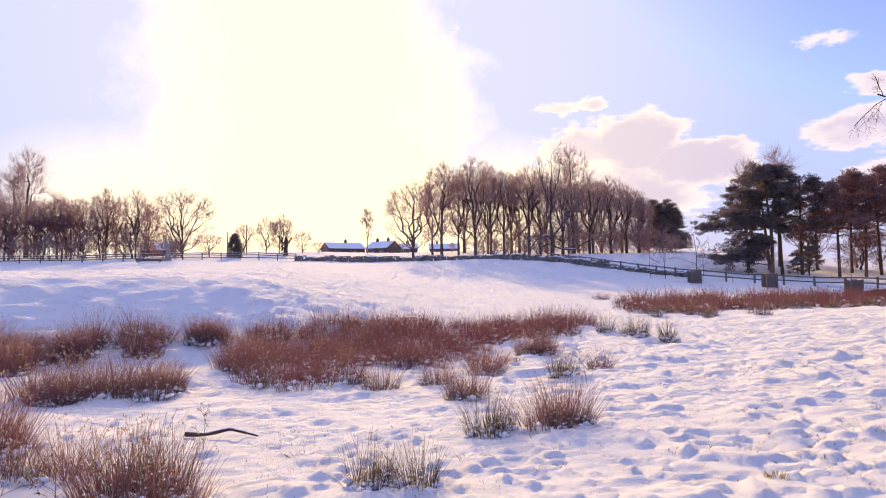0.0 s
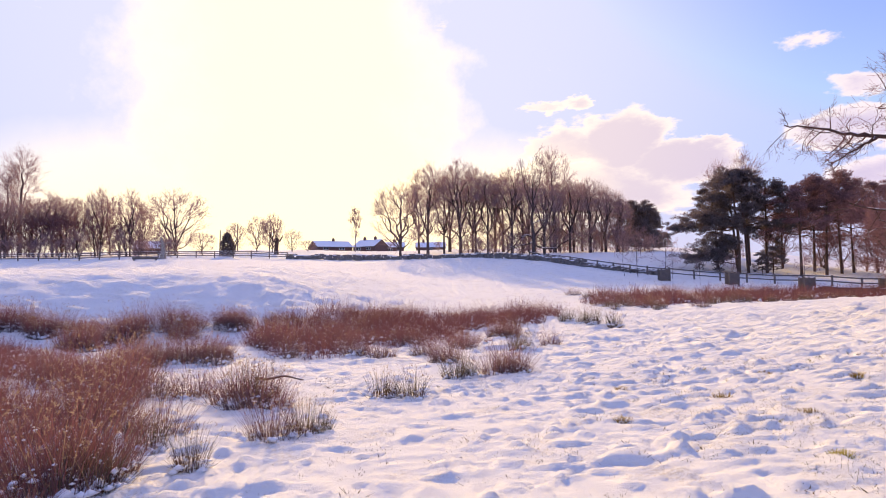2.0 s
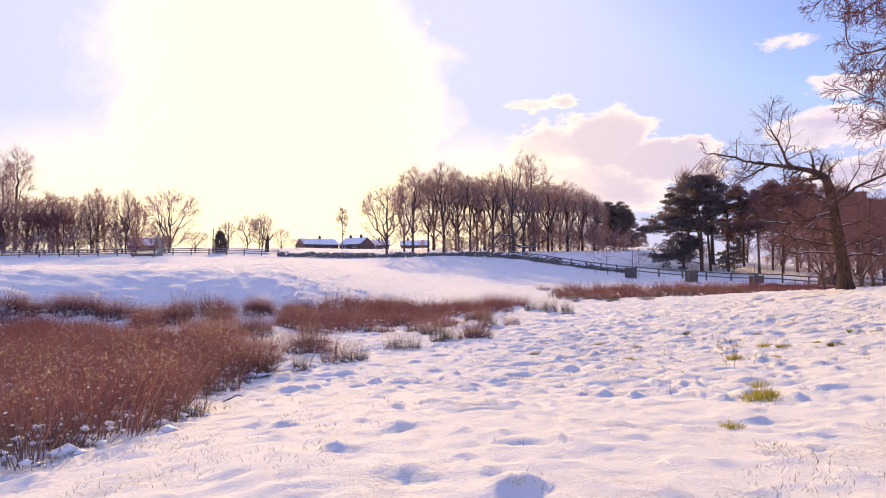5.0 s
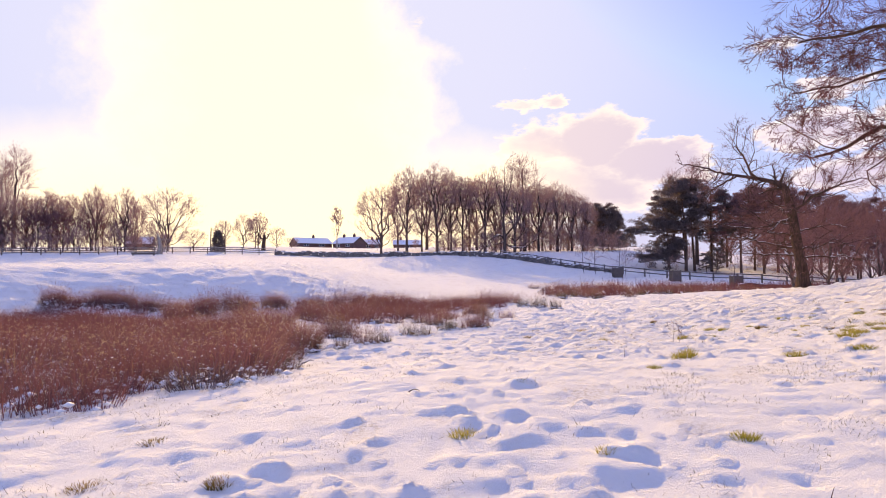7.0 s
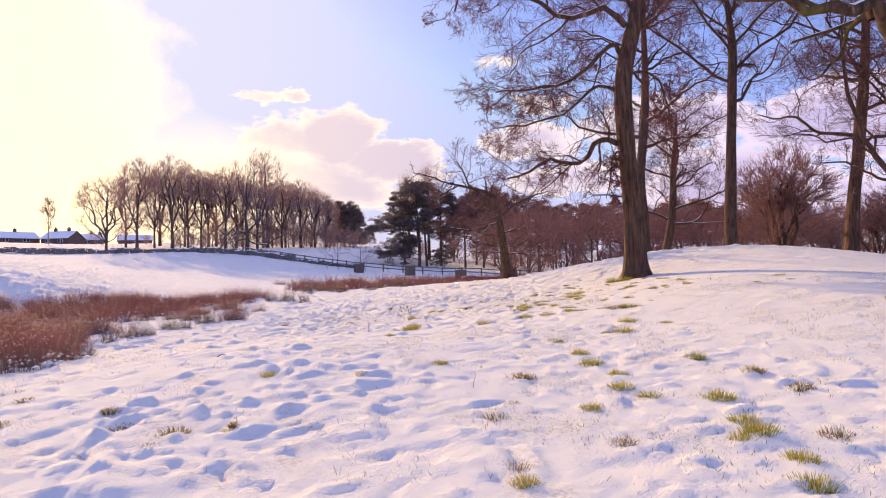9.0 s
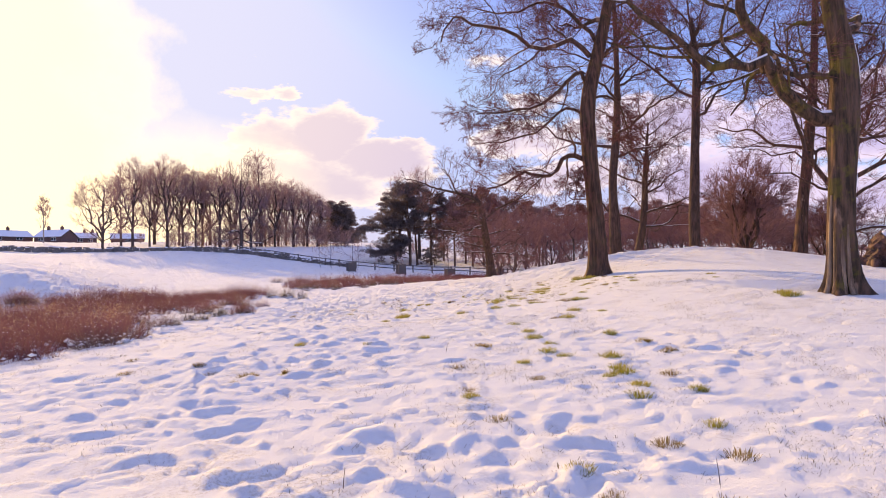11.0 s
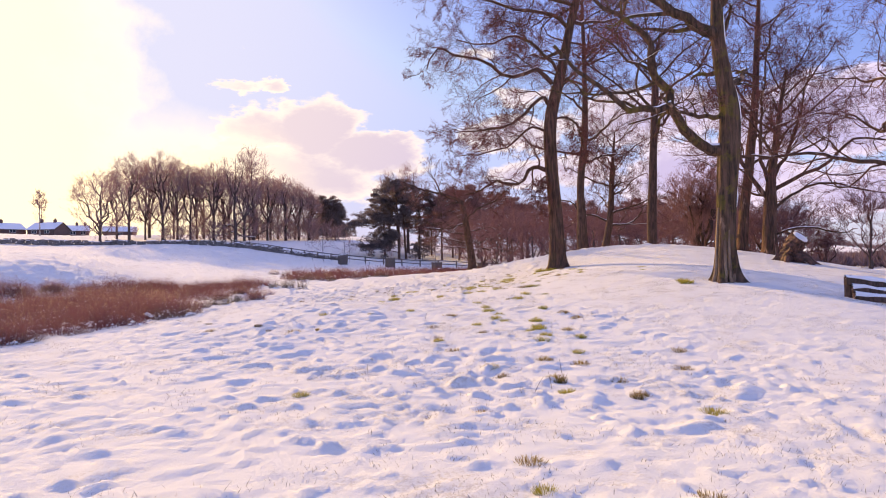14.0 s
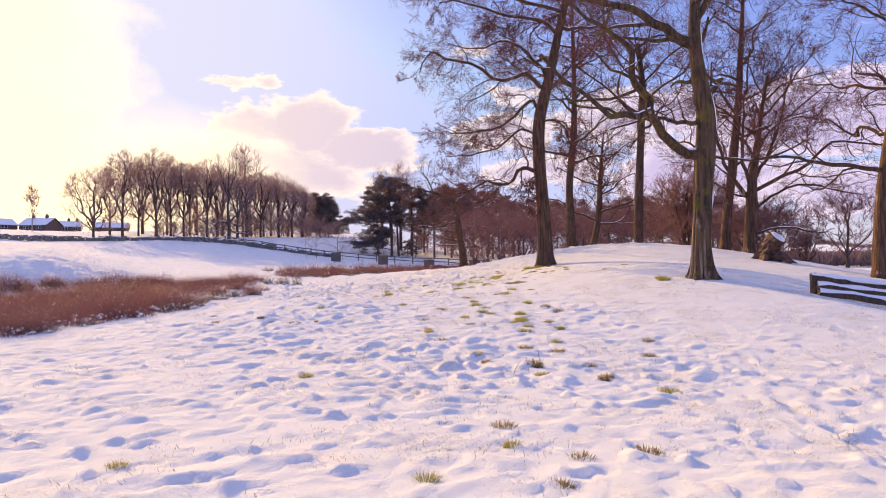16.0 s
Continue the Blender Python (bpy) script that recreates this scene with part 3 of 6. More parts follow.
def crown_tree(name, label, seed, height, low, radius, tips, bark, twig, stem=0.30, fork=0.25, group="", fine=0.011, shoots=3, leaders=3, fill=0.32, lean=0.0, thick=0.055, reach=0.075):
    """A bare broad-leaved tree at the origin: trunk, steep leaders, boughs and fine twigs that end on a domed crown."""
    rng = np.random.default_rng(seed)
    root = empty(name, 0, 0, 0, label, "tree", group)
    ends = dome(rng, tips, height * (1 - reach * 0.6), low, radius - reach * height * 0.5, fill, lean)
    foot = smooth_line([(0, 0, -0.3), (rng.normal() * 0.08, rng.normal() * 0.08, height * fork * 0.5), (lean * 0.3, 0, height * fork), (lean * 0.5, rng.normal() * 0.1, height * (fork + 0.22))], 10)
    v, f = tube(foot[None], (stem * np.linspace(1.1, 0.42, 10))[None], 8)
    link_mesh("trunk", v, f, bark, root, smooth=True)
    # tips are shared out among leaders by bearing, the inner ones go to the trunk's top
    turn = np.arctan2(ends[:, 1], ends[:, 0]) + rng.random() * 6.28
    inner = np.hypot(ends[:, 0], ends[:, 1]) < radius * 0.45
    part = np.where(inner & (ends[:, 2] > height * 0.6), leaders, ((turn % 6.2832) / 6.2832 * leaders).astype(int) % leaders)
    lines, rads = [], []
    for k in range(leaders + 1):
        mine = ends[part == k]
        for low_half in (True, False):
            some = mine[(mine[:, 2] < height * 0.5) == low_half] if k < leaders else (mine if low_half else mine[:0])
            if len(some) == 0:
                continue
            z = 9 if k == leaders else min(9, int((0.45 if low_half else 0.62) * 9 + 2 * rng.random()))
            out = some.mean(0) - foot[z]
            a, b = ramify(rng, some, foot[z], unit(out) * 0.55 + np.array([0, 0, 0.8]), 0.36)
            lines.append(a)
            rads.append(b)
    lines, rads = np.concatenate(lines), np.concatenate(rads) * fine
    stout = rads[:, 0] > thick
    v, f = tube(lines[stout], rads[stout], 5)
    tagged(link_mesh("limbwork", v, f, bark, root, smooth=True), kind="stuff")
    last = lines[~stout], rads[~stout]
    ends_of = rads[:, 0] < fine * 2.9
    hold = np.repeat(lines[ends_of], shoots, axis=0)
    s = rng.random((len(hold), 1))
    foot_of = hold[:, 0] * (1 - s) + hold[:, 3] * s
    out = unit(foot_of - np.array([lean, 0, low + 0.12 * height])) * 0.7 + unit(hold[:, 3] - hold[:, 0]) * 0.5 + rng.normal(size=foot_of.shape) * 0.40
    size = reach * height * (0.4 + 0.8 * rng.random((len(hold), 1)))
    tw = (np.stack([foot_of, foot_of + unit(out) * size], 1), np.tile([[fine * 0.8, fine * 0.45]], (len(hold), 1)))
    v, f = join([ribbon(*last, rng), ribbon(*tw, rng)])
    tagged(link_mesh("crown", v, f, twig, root), kind="stuff")
    return root


def stand(patterns, sizes, rows, turn_seed):
    """Copies of tree patterns; rows: x, y, height, crown radius, which pattern; sizes: each pattern's own height and radius."""
    r = np.random.default_rng(turn_seed)
    for x, y, high, wide, k in rows:
        own_high, own_wide = sizes[k]
        wide = wide * 1.3 / own_wide
        put_at(patterns[k], x, y, r.random() * 360, wide, high=1.07 * high / own_high / wide)


def tufts(rng, centres, radius, count, long, wide, flat=0.45):
    """Sprays of needles: slim triangles round each centre, as vertices and triangles."""
    n = len(centres)
    c = np.repeat(centres, count, axis=0)
    r = np.repeat(radius, count)[:, None]
    o = unit(rng.normal(size=(n * count, 3))) * (rng.random((n * count, 1)) ** 0.45) * np.array([1, 1, flat])
    p = c + o * r
    d = unit(o + rng.normal(size=o.shape) * 0.6 + np.array([0, 0, 0.25]))
    s = unit(np.cross(d, rng.normal(size=d.shape)))
    ln = long * (0.6 + 0.8 * rng.random((n * count, 1)))
    v = np.stack([p - s * wide, p + s * wide, p + d * ln], 1).reshape(-1, 3)
    return v, np.arange(len(v)).reshape(-1, 3)


def pine_tree(name, label, seed, height, spread, clumps, foliage, bark, lo=0.35, stem=0.017, dense=70, group="", snowy=True, azimuths=None, rise=0.22):
    """A Scots pine at the origin: bare lower trunk, crooked limbs, flat-topped clumps of needles."""
    rng = np.random.default_rng(seed)
    root = empty(name, 0, 0, 0, label, "tree", group)
    bend = rng.normal(size=2) * 0.04 * height
    trunk = np.array([[0, 0, -0.3], [bend[0] * 0.4, bend[1] * 0.4, height * 0.45], [bend[0], bend[1], height * 0.95]])
    q = smooth_line(trunk, 14)
    v, f = tube(q[None], (height * stem * np.linspace(1, 0.22, 14))[None], 8)
    link_mesh("trunk", v, f, bark, root, smooth=True)
    ls = round_limbs(rng, clumps, height * lo, height * 0.97, spread, rise, q, height * stem * 0.4, 0.0, azimuths)
    lines, rads = np.array([smooth_line(p, 8) for p, _ in ls]), np.array([r * np.linspace(1, 0.35, 8) for _, r in ls])
    sub = grow(rng, lines, rads, 4, 0.42, 45, 0.16, 0.06, 5, 0.6, lo=0.4)
    v, f = join([tube(lines, rads, 5), tube(*sub, 3)])
    tagged(link_mesh("limbwork", v, f, bark, root), kind="stuff")
    tips = np.concatenate([lines[:, -1], lines[:, -3], sub[0][:, -1], sub[0][:, 2], q[-1:] + np.array([0, 0, 0.2])])
    size = (0.5 + 0.55 * rng.random(len(tips))) * min(spread, 4.6) * 0.235
    v, f = tufts(rng, tips, size * 1.12, int(dense * 1.3), 0.24, 0.05, 0.36)
    tagged(link_mesh("foliage", v, f, foliage, root), kind="stuff")
    if snowy:
        pick = tips[rng.random(len(tips)) < 0.12]
        v, f = tufts(rng, pick + np.array([0, 0, 0.12]), np.full(len(pick), spread * 0.16), 5, 0.22, 0.05, 0.25)
        tagged(link_mesh("snow", v, f, LOOSE_SNOW, root, "snow caught on the needles"), kind="stuff")
    return root


def put_at(ob, x, y, turn, size=1.0, sink=0.1, tilt=0.0, high=1.0):
    """A copy of a thing standing on the ground."""
    return copy_thing(ob, pose(x, y, on_ground(x, y, sink), 0, tilt, turn) @ Matrix.Diagonal((size, size, size * high, 1)))


def away(ob):
    """Removes a pattern that was only copied from."""
    for o in (*ob.children_recursive, ob):
        bpy.data.objects.remove(o)


def snow_clods(rng, count, spread, size, low=0.0, top=0.15):
    """Small uneven lumps of snow caught among the blades."""
    out = []
    ico = np.array([[0, 0, 1], [0.9, 0, 0.1], [0.28, 0.85, 0.15], [-0.72, 0.53, 0.1], [-0.72, -0.53, 0.1], [0.28, -0.85, 0.12], [0, 0, -0.7]], float)
    tri = np.array([[0, 1, 2], [0, 2, 3], [0, 3, 4], [0, 4, 5], [0, 5, 1], [6, 2, 1], [6, 3, 2], [6, 4, 3], [6, 5, 4], [6, 1, 5]])
    for _ in range(count):
        a, r = rng.random() * 6.283, spread * math.sqrt(rng.random())
        s = size * (0.5 + rng.random())
        v = ico * (1 + 0.3 * rng.normal(size=(7, 1)) * 0.6) * np.array([s * 1.15, s * 1.15, s * 0.7]) + np.array([math.cos(a) * r, math.sin(a) * r, low + (top - low) * rng.random()])
        out.append((v, tri))
    return join(out)


# ---- trees on the mound ----
RIGHT = np.array([0.88, -0.47, 0.0])      # across the mound
DEEP = np.array([0.47, 0.88, 0.0])


def across(rows, depth=0.0):
    """Points from rows of (metres along RIGHT, metres up)."""
    return [RIGHT * s + DEEP * depth * k / max(1, len(rows) - 1) + np.array([0, 0, z]) for k, (s, z) in enumerate(rows)]


BEECH = [(9, 0.46, 48, 0.32, -0.01, 9, 0.46), (7, 0.52, 46, 0.28, -0.02, 6, 0.55), (8, 0.55, 42, 0.22, -0.03, 4, 0.6), (8, 0.55, 40, 0.16, -0.02, 3, 0.7)]
rng = np.random.default_rng(11)
t1_trunk = across([(0, 0), (-0.03, 1.6), (-0.2, 4.6), (-0.2, 6.5), (0.25, 8.3), (0.7, 10.4), (1.1, 12.1), (1.3, 15), (1.2, 18.5)])
t1_limbs = [
    (across([(-0.15, 4.1), (-0.7, 4.42), (-1.1, 4.3), (-1.45, 3.75), (-2.05, 3.75), (-2.7, 3.9), (-3.3, 3.5), (-3.9, 3.3)], 0.6), 0.135),
    (across([(-0.2, 4.05), (-0.62, 3.9), (-0.75, 3.2), (-0.95, 2.5)], -0.4), 0.055),
    (across([(-0.2, 7.0), (-0.6, 7.4), (-1.35, 6.6), (-2.3, 6.1), (-3.3, 5.9), (-4.3, 5.8)], -0.8), 0.11),
    (across([(-0.1, 8.0), (-0.8, 8.7), (-1.9, 8.4), (-3.0, 9.1), (-4.2, 9.4), (-5.0, 9.8), (-5.6, 8.9)], 0.5), 0.13),
    (across([(0.7, 10.4), (-0.2, 10.9), (-1.9, 11.1), (-3.4, 11.5), (-4.6, 11.4)], -1.2), 0.12),
    (across([(-0.2, 6.4), (0.5, 6.6), (1.0, 6.2), (1.3, 5.4), (1.5, 4.6)], 0.5), 0.07),
    (across([(-0.2, 5.8), (-1.0, 6.2), (-1.9, 5.5), (-3.2, 5.2), (-4.3, 5.2)], 1.4), 0.08),
    (across([(0.0, 7.6), (0.8, 8.4), (1.6, 9.4), (2.5, 10.4)], 1.5), 0.10),
    (across([(0.1, 8.6), (-0.7, 9.8), (-1.7, 10.4), (-2.8, 10.2), (-4.2, 10.6)], 1.8), 0.10),
] + round_limbs(rng, 9, 10.5, 17.0, 5.5, 0.7, t1_trunk, 0.11)
t1_limbs = [(p, r * 0.78) for p, r in t1_limbs]
branched_tree("beech_tree", "tall bare beech with long drooping limbs on the snowy mound", (12.5, 0.2), t1_trunk, [0.38, 0.30, 0.27, 0.25, 0.22, 0.18, 0.15, 0.11, 0.05],
              t1_limbs, 21, BEECH_BARK, NEAR_TWIG, BEECH, "trees on the mound", flare=0.4, sides=28, slim=0.84, least=0.0046)

t2_trunk = across([(-0.10, 0), (-0.10, 1.2), (-0.02, 2.5), (0.06, 3.7), (0.10, 4.9), (-0.05, 6.0), (-0.2, 7.3), (-0.1, 9.5), (0.3, 14.5)])
T2_RADII = [0.31, 0.28, 0.265, 0.285, 0.25, 0.21, 0.175, 0.12, 0.05]
t2_limbs = [
    (across([(0.0, 3.75), (-0.6, 3.9), (-1.15, 4.25), (-1.5, 4.7), (-1.55, 5.0), (-2.0, 4.85), (-2.7, 4.85), (-3.3, 5.15), (-4.0, 5.7), (-4.9, 6.7)], -0.3), 0.17),
    (across([(-1.52, 4.8), (-1.6, 5.3), (-2.0, 5.7), (-2.15, 6.2), (-2.2, 6.8), (-2.9, 7.3), (-3.6, 7.7), (-4.4, 8.6)], -0.6), 0.14),
    (across([(-0.1, 4.8), (-0.7, 4.75), (-1.2, 5.0), (-2.6, 4.7)], 0.8), 0.08),
    (across([(-0.2, 7.0), (-0.7, 7.35), (-1.4, 7.85), (-2.4, 8.3), (-3.6, 8.7), (-4.8, 9.4)], 0.4), 0.19),
    (across([(-0.2, 7.8), (0.5, 8.9), (1.3, 10.2), (2.4, 11.5)], -0.5), 0.12),
    (across([(-0.2, 7.4), (0.1, 8.5), (0.9, 9.4), (1.7, 9.6)], 1.0), 0.09),
] + round_limbs(rng, 7, 8.5, 13.5, 4.5, 0.7, t2_trunk, 0.10)
SPARSE = [(5, 0.45, 48, 0.30, 0.03, 8, 0.5), (5, 0.52, 46, 0.20, 0.02, 6, 0.5), (4, 0.60, 40, 0.15, 0.0, 4, 0.6), (4, 0.62, 38, 0.15, -0.01, 3, 0.75)]
mossy = branched_tree("beech_tree", "old mossy beech with a buttressed foot and crooked limbs", (10.85, -9.75), t2_trunk, T2_RADII,
              t2_limbs, 22, MOSSY_BARK, NEAR_TWIG, SPARSE, "trees on the mound", flare=0.6, sides=36)

streak = smooth_line(t2_trunk, 34)
thick = np.interp(np.linspace(0, 1, 34), np.linspace(0, 1, 9), T2_RADII)
for lo, hi, wide in ((7, 10, 0.05), (13, 21, 0.07), (23, 27, 0.05)):
    q = streak[lo:hi] + (RIGHT * 0.97 - DEEP * 0.1) * thick[lo:hi, None]
    v, f = tube(q[None], (wide * np.sin(np.linspace(0.25, 2.9, hi - lo)))[None], 6)
    link_mesh("snow", v, f, LOOSE_SNOW, mossy, "streak of snow plastered on the bark", smooth=True)

BARE_WOOD = material("bare_wood", bark_look(rgb(0.15, 0.085, 0.06), rgb(0.42, 0.29, 0.20), 0.0, 0.08, 10.0))
for turn, top, wide in ((12, 8, 0.055), (38, 8, 0.05), (62, 7, 0.06), (86, 6, 0.05)):
    out = -RIGHT * math.cos(radians(turn)) - DEEP * math.sin(radians(turn))
    away_by = thick[:top] * (0.93 + 0.45 * np.exp(-np.arange(top) / 1.1))
    v, f = tube((streak[:top] + out * away_by[:, None])[None], (wide * np.linspace(1.25, 0.55, top))[None], 7)
    link_mesh("flute", v, f, BARE_WOOD, mossy, "pale bare rib of wood on the trunk", smooth=True)
v, f = tube((streak[7:10] + (-RIGHT * 0.9 - DEEP * 0.35) * thick[7:10, None] * 0.92)[None], np.array([[0.05, 0.11, 0.03]]), 9)
link_mesh("burl", v, f, MOSSY_BARK, mossy, smooth=True)

TALL = [(7, 0.5, 46, 0.32, 0.05, 8, 0.5), (6, 0.52, 44, 0.28, 0.03, 5, 0.52), (6, 0.58, 42, 0.2, 0.01, 3, 0.62), (5, 0.6, 40, 0.14, 0.0, 2, 0.8)]
for place, trunk, radii, count, lo, hi, reach, rise, seed, bark, twig, label in (
    ((22.3, 10.3), [(0, 0), (-0.1, 4), (0.25, 8), (0.3, 12), (0.2, 18)], [0.34, 0.25, 0.2, 0.15, 0.05], 13, 5.0, 16.5, 4.2, 0.55, 31, DARK_BARK, NEAR_TWIG, "slender dark bare tree behind the mound"),
    ((25.7, 7.8), [(0, 0), (0.1, 4), (0.3, 8), (0.4, 11), (0.2, 13.5)], [0.33, 0.26, 0.23, 0.20, 0.11], 10, 8.0, 13.3, 5.4, 1.3, 32, DARK_BARK, NEAR_TWIG, "tall bare tree with a clear trunk and high spreading crown"),
    ((28.3, 3.4), [(0, 0), (0.4, 4), (0.9, 8), (1.2, 12), (1.5, 17)], [0.34, 0.27, 0.23, 0.17, 0.05], 13, 5.0, 16.0, 4.6, 0.7, 33, BEECH_BARK, NEAR_TWIG, "leaning bare tree with a pale sunlit edge"),
    ((26.5, 13.5), [(0, 0), (0.7, 3), (0.9, 6), (1.2, 9.5)], [0.30, 0.24, 0.17, 0.04], 14, 2.5, 9.0, 4.2, 0.7, 35, DARK_BARK, NEAR_TWIG, "crooked many-limbed bare tree in the copse"),
    ((21.4, -9.1), [(0, 0), (0.12, 2.5), (0.45, 5), (1.3, 9), (2.0, 13)], [0.36, 0.31, 0.27, 0.2, 0.06], 13, 3.0, 12.0, 5.5, 0.4, 36, BEECH_BARK, NEAR_TWIG, "bare tree beside the log fence, twigs hanging low"),
):
    r2 = np.random.default_rng(seed)
    tk = across(trunk)
    branched_tree("bare_tree", label, place, tk, radii, round_limbs(r2, count, lo, hi, reach, rise, tk, radii[0] * 0.27, 0.06), seed, bark, twig, TALL, "trees on the mound", flare=0.35, sides=10, slim=0.8, least=0.0044)

# broad tree whose leaders part low down, with long limbs to one side
fork_trunk = across([(0, 0), (0.0, 1.2), (0.05, 2.6), (0.15, 4.0), (0.45, 5.8), (0.7, 7.6), (1.1, 9.6)])
fork_limbs = [(across([(0.0, 2.9), (-0.9, 4.2), (-1.5, 5.6), (-1.9, 8.0), (-1.7, 10.4)], 0.4), 0.13), (across([(0.1, 3.6), (-0.5, 5.6), (-0.4, 7.8), (-0.1, 10.8)], -0.5), 0.11),
              (across([(0.15, 3.8), (1.0, 5.2), (1.9, 7.2), (2.6, 9.8)], 0.6), 0.11), (across([(0.1, 3.3), (1.2, 3.9), (2.6, 4.5), (3.6, 5.4), (4.5, 5.9), (6.4, 5.6), (8.0, 5.9)], -0.8), 0.11),
              (across([(0.05, 2.3), (1.0, 3.0), (2.2, 3.6), (3.8, 3.7), (5.2, 3.3), (6.6, 3.2)], 0.5), 0.09), (across([(0.0, 1.0), (1.0, 1.35), (2.2, 1.4), (3.4, 1.15), (4.2, 1.3)], -0.4), 0.07),
              (across([(0.6, 6.0), (1.8, 7.0), (3.2, 7.4), (4.6, 7.2)], 0.6), 0.07), (across([(0.0, 3.0), (-0.8, 3.3), (-1.7, 3.9), (-2.6, 4.0)], 0.8), 0.07),
              (across([(0.3, 5.0), (-0.4, 6.6), (-1.2, 7.6), (-2.4, 8.4)], 0.9), 0.07), (across([(0.7, 8.0), (1.8, 9.0), (3.0, 9.4), (4.2, 9.6)], -0.6), 0.06)] + round_limbs(np.random.default_rng(6), 6, 5.5, 9.2, 4.2, 1.2, fork_trunk, 0.07)
branched_tree("bare_tree", "broad bare tree with low wide-reaching limbs", (25.6, -0.4), fork_trunk, [0.40, 0.34, 0.30, 0.22, 0.17, 0.12, 0.04], fork_limbs, 34, BEECH_BARK, NEAR_TWIG, TALL, "trees on the mound", flare=0.35, sides=10, slim=0.8, least=0.0044)

# leaning tree at the edge of the rushes
lean_trunk = [np.array(q) for q in ((0.05, 0.05, 0), (-0.1, -0.1, 1.2), (-0.75, -0.65, 2.9), (-1.35, -1.2, 4.2), (-1.65, -1.2, 4.65), (-2.2, -0.6, 5.0), (-3.0, 1.0, 5.5))]
lean_limbs = [([(-2.9, 0.8, 5.45), (-3.2, 1.6, 5.7), (-3.6, 2.4, 6.1), (-4.2, 3.4, 6.4)], 0.07), ([(-2.3, -0.5, 5.05), (-3.0, -1.2, 5.2), (-3.7, -1.9, 5.8), (-4.6, -2.8, 6.1)], 0.07),
              ([(-2.8, 0.5, 5.3), (-3.6, 0.4, 4.9), (-4.4, 0.5, 4.4)], 0.05), ([(-0.9, -0.8, 3.2), (-1.7, -0.4, 2.9), (-2.7, 0.0, 2.8), (-4.0, 0.2, 3.1)], 0.07), ([(-0.3, -0.3, 1.8), (-1.2, 0.3, 2.1), (-2.0, 0.6, 2.3), (-2.8, 0.7, 2.6)], 0.06),
              ([(-1.0, -0.9, 3.4), (-0.3, -1.4, 4.1), (0.6, -1.9, 4.6), (1.5, -2.3, 4.8)], 0.07), ([(-1.4, -1.2, 4.3), (-1.0, -0.8, 4.8), (-0.6, -0.4, 5.2)], 0.04)] + round_limbs(np.random.default_rng(5), 10, 1.2, 3.8, 2.6, 0.35, lean_trunk[:4], 0.045, 0.2)
branched_tree("leaning_tree", "leaning bare tree with a thick brown trunk and crooked top", (17.6, 16.3), lean_trunk, [0.30, 0.25, 0.20, 0.17, 0.13, 0.085, 0.05], lean_limbs, 41, DARK_BARK, RED_TWIG,
              [(10, 0.5, 48, 0.22, 0.02, 6, 0.5), (8, 0.5, 44, 0.18, 0.0, 4, 0.55), (7, 0.6, 38, 0.15, -0.02, 2, 0.65)], flare=0.4, sides=10)

# ---- woods and copses ----
WOOD_SIZES = ((15.0, 3.4), (15.0, 3.2), (13.0, 4.1), (12.0, 4.9), (11.0, 2.8), (11.0, 3.0))
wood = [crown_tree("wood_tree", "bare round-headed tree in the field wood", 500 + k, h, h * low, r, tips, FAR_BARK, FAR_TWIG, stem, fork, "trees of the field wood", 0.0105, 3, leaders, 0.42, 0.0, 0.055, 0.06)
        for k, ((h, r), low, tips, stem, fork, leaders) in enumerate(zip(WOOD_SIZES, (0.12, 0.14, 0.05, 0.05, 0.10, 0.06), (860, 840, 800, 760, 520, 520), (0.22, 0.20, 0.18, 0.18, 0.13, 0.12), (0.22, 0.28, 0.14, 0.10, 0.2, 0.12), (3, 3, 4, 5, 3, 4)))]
stand(wood, WOOD_SIZES, ((-4.9, 109, 12.9, 4.6, 2), (-0.2, 112, 16.2, 3.3, 0), (5.6, 113, 16.7, 3.9, 0), (8.7, 118, 15.6, 2.9, 1), (10.7, 114, 14.5, 2.4, 1), (15.1, 114, 15.3, 3.6, 0), (20.6, 112, 12.8, 3.3, 0),
                         (26.1, 116, 13.5, 3.2, 1), (30.9, 120, 14.0, 3.4, 0), (34.9, 124, 12.8, 3.3, 0), (37.8, 126, 11.7, 2.8, 1)), 3)
stand(wood, WOOD_SIZES, ((-2.0, 125, 13.7, 3.0, 1), (4.2, 128, 15.7, 3.9, 0), (15.3, 130, 15.4, 3.9, 1), (20.3, 128, 14.8, 3.6, 0), (27.3, 132, 14.1, 3.5, 1), (32.6, 134, 14.3, 3.3, 0), (8.6, 124, 15.1, 3.0, 1),
                         (2.8, 117, 14.2, 2.6, 1), (18.0, 120, 14.6, 3.2, 1), (23.4, 121, 13.8, 3.2, 0), (12.8, 122, 15.0, 3.2, 0), (36.5, 133, 12.6, 3.2, 1), (40.5, 134, 11.2, 3.0, 0), (29.0, 126, 13.8, 3.2, 1)), 4)
TALL_SIZE = ((19.0, 3.0),)
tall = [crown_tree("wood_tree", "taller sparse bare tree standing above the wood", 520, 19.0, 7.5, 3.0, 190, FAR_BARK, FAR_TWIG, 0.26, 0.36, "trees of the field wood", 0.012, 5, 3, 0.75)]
stand(tall, TALL_SIZE, ((23.6, 118, 19.2, 3.6, 0), (44.0, 93, 15.0, 2.6, 0), (47.0, 91, 16.8, 2.8, 0)), 5)
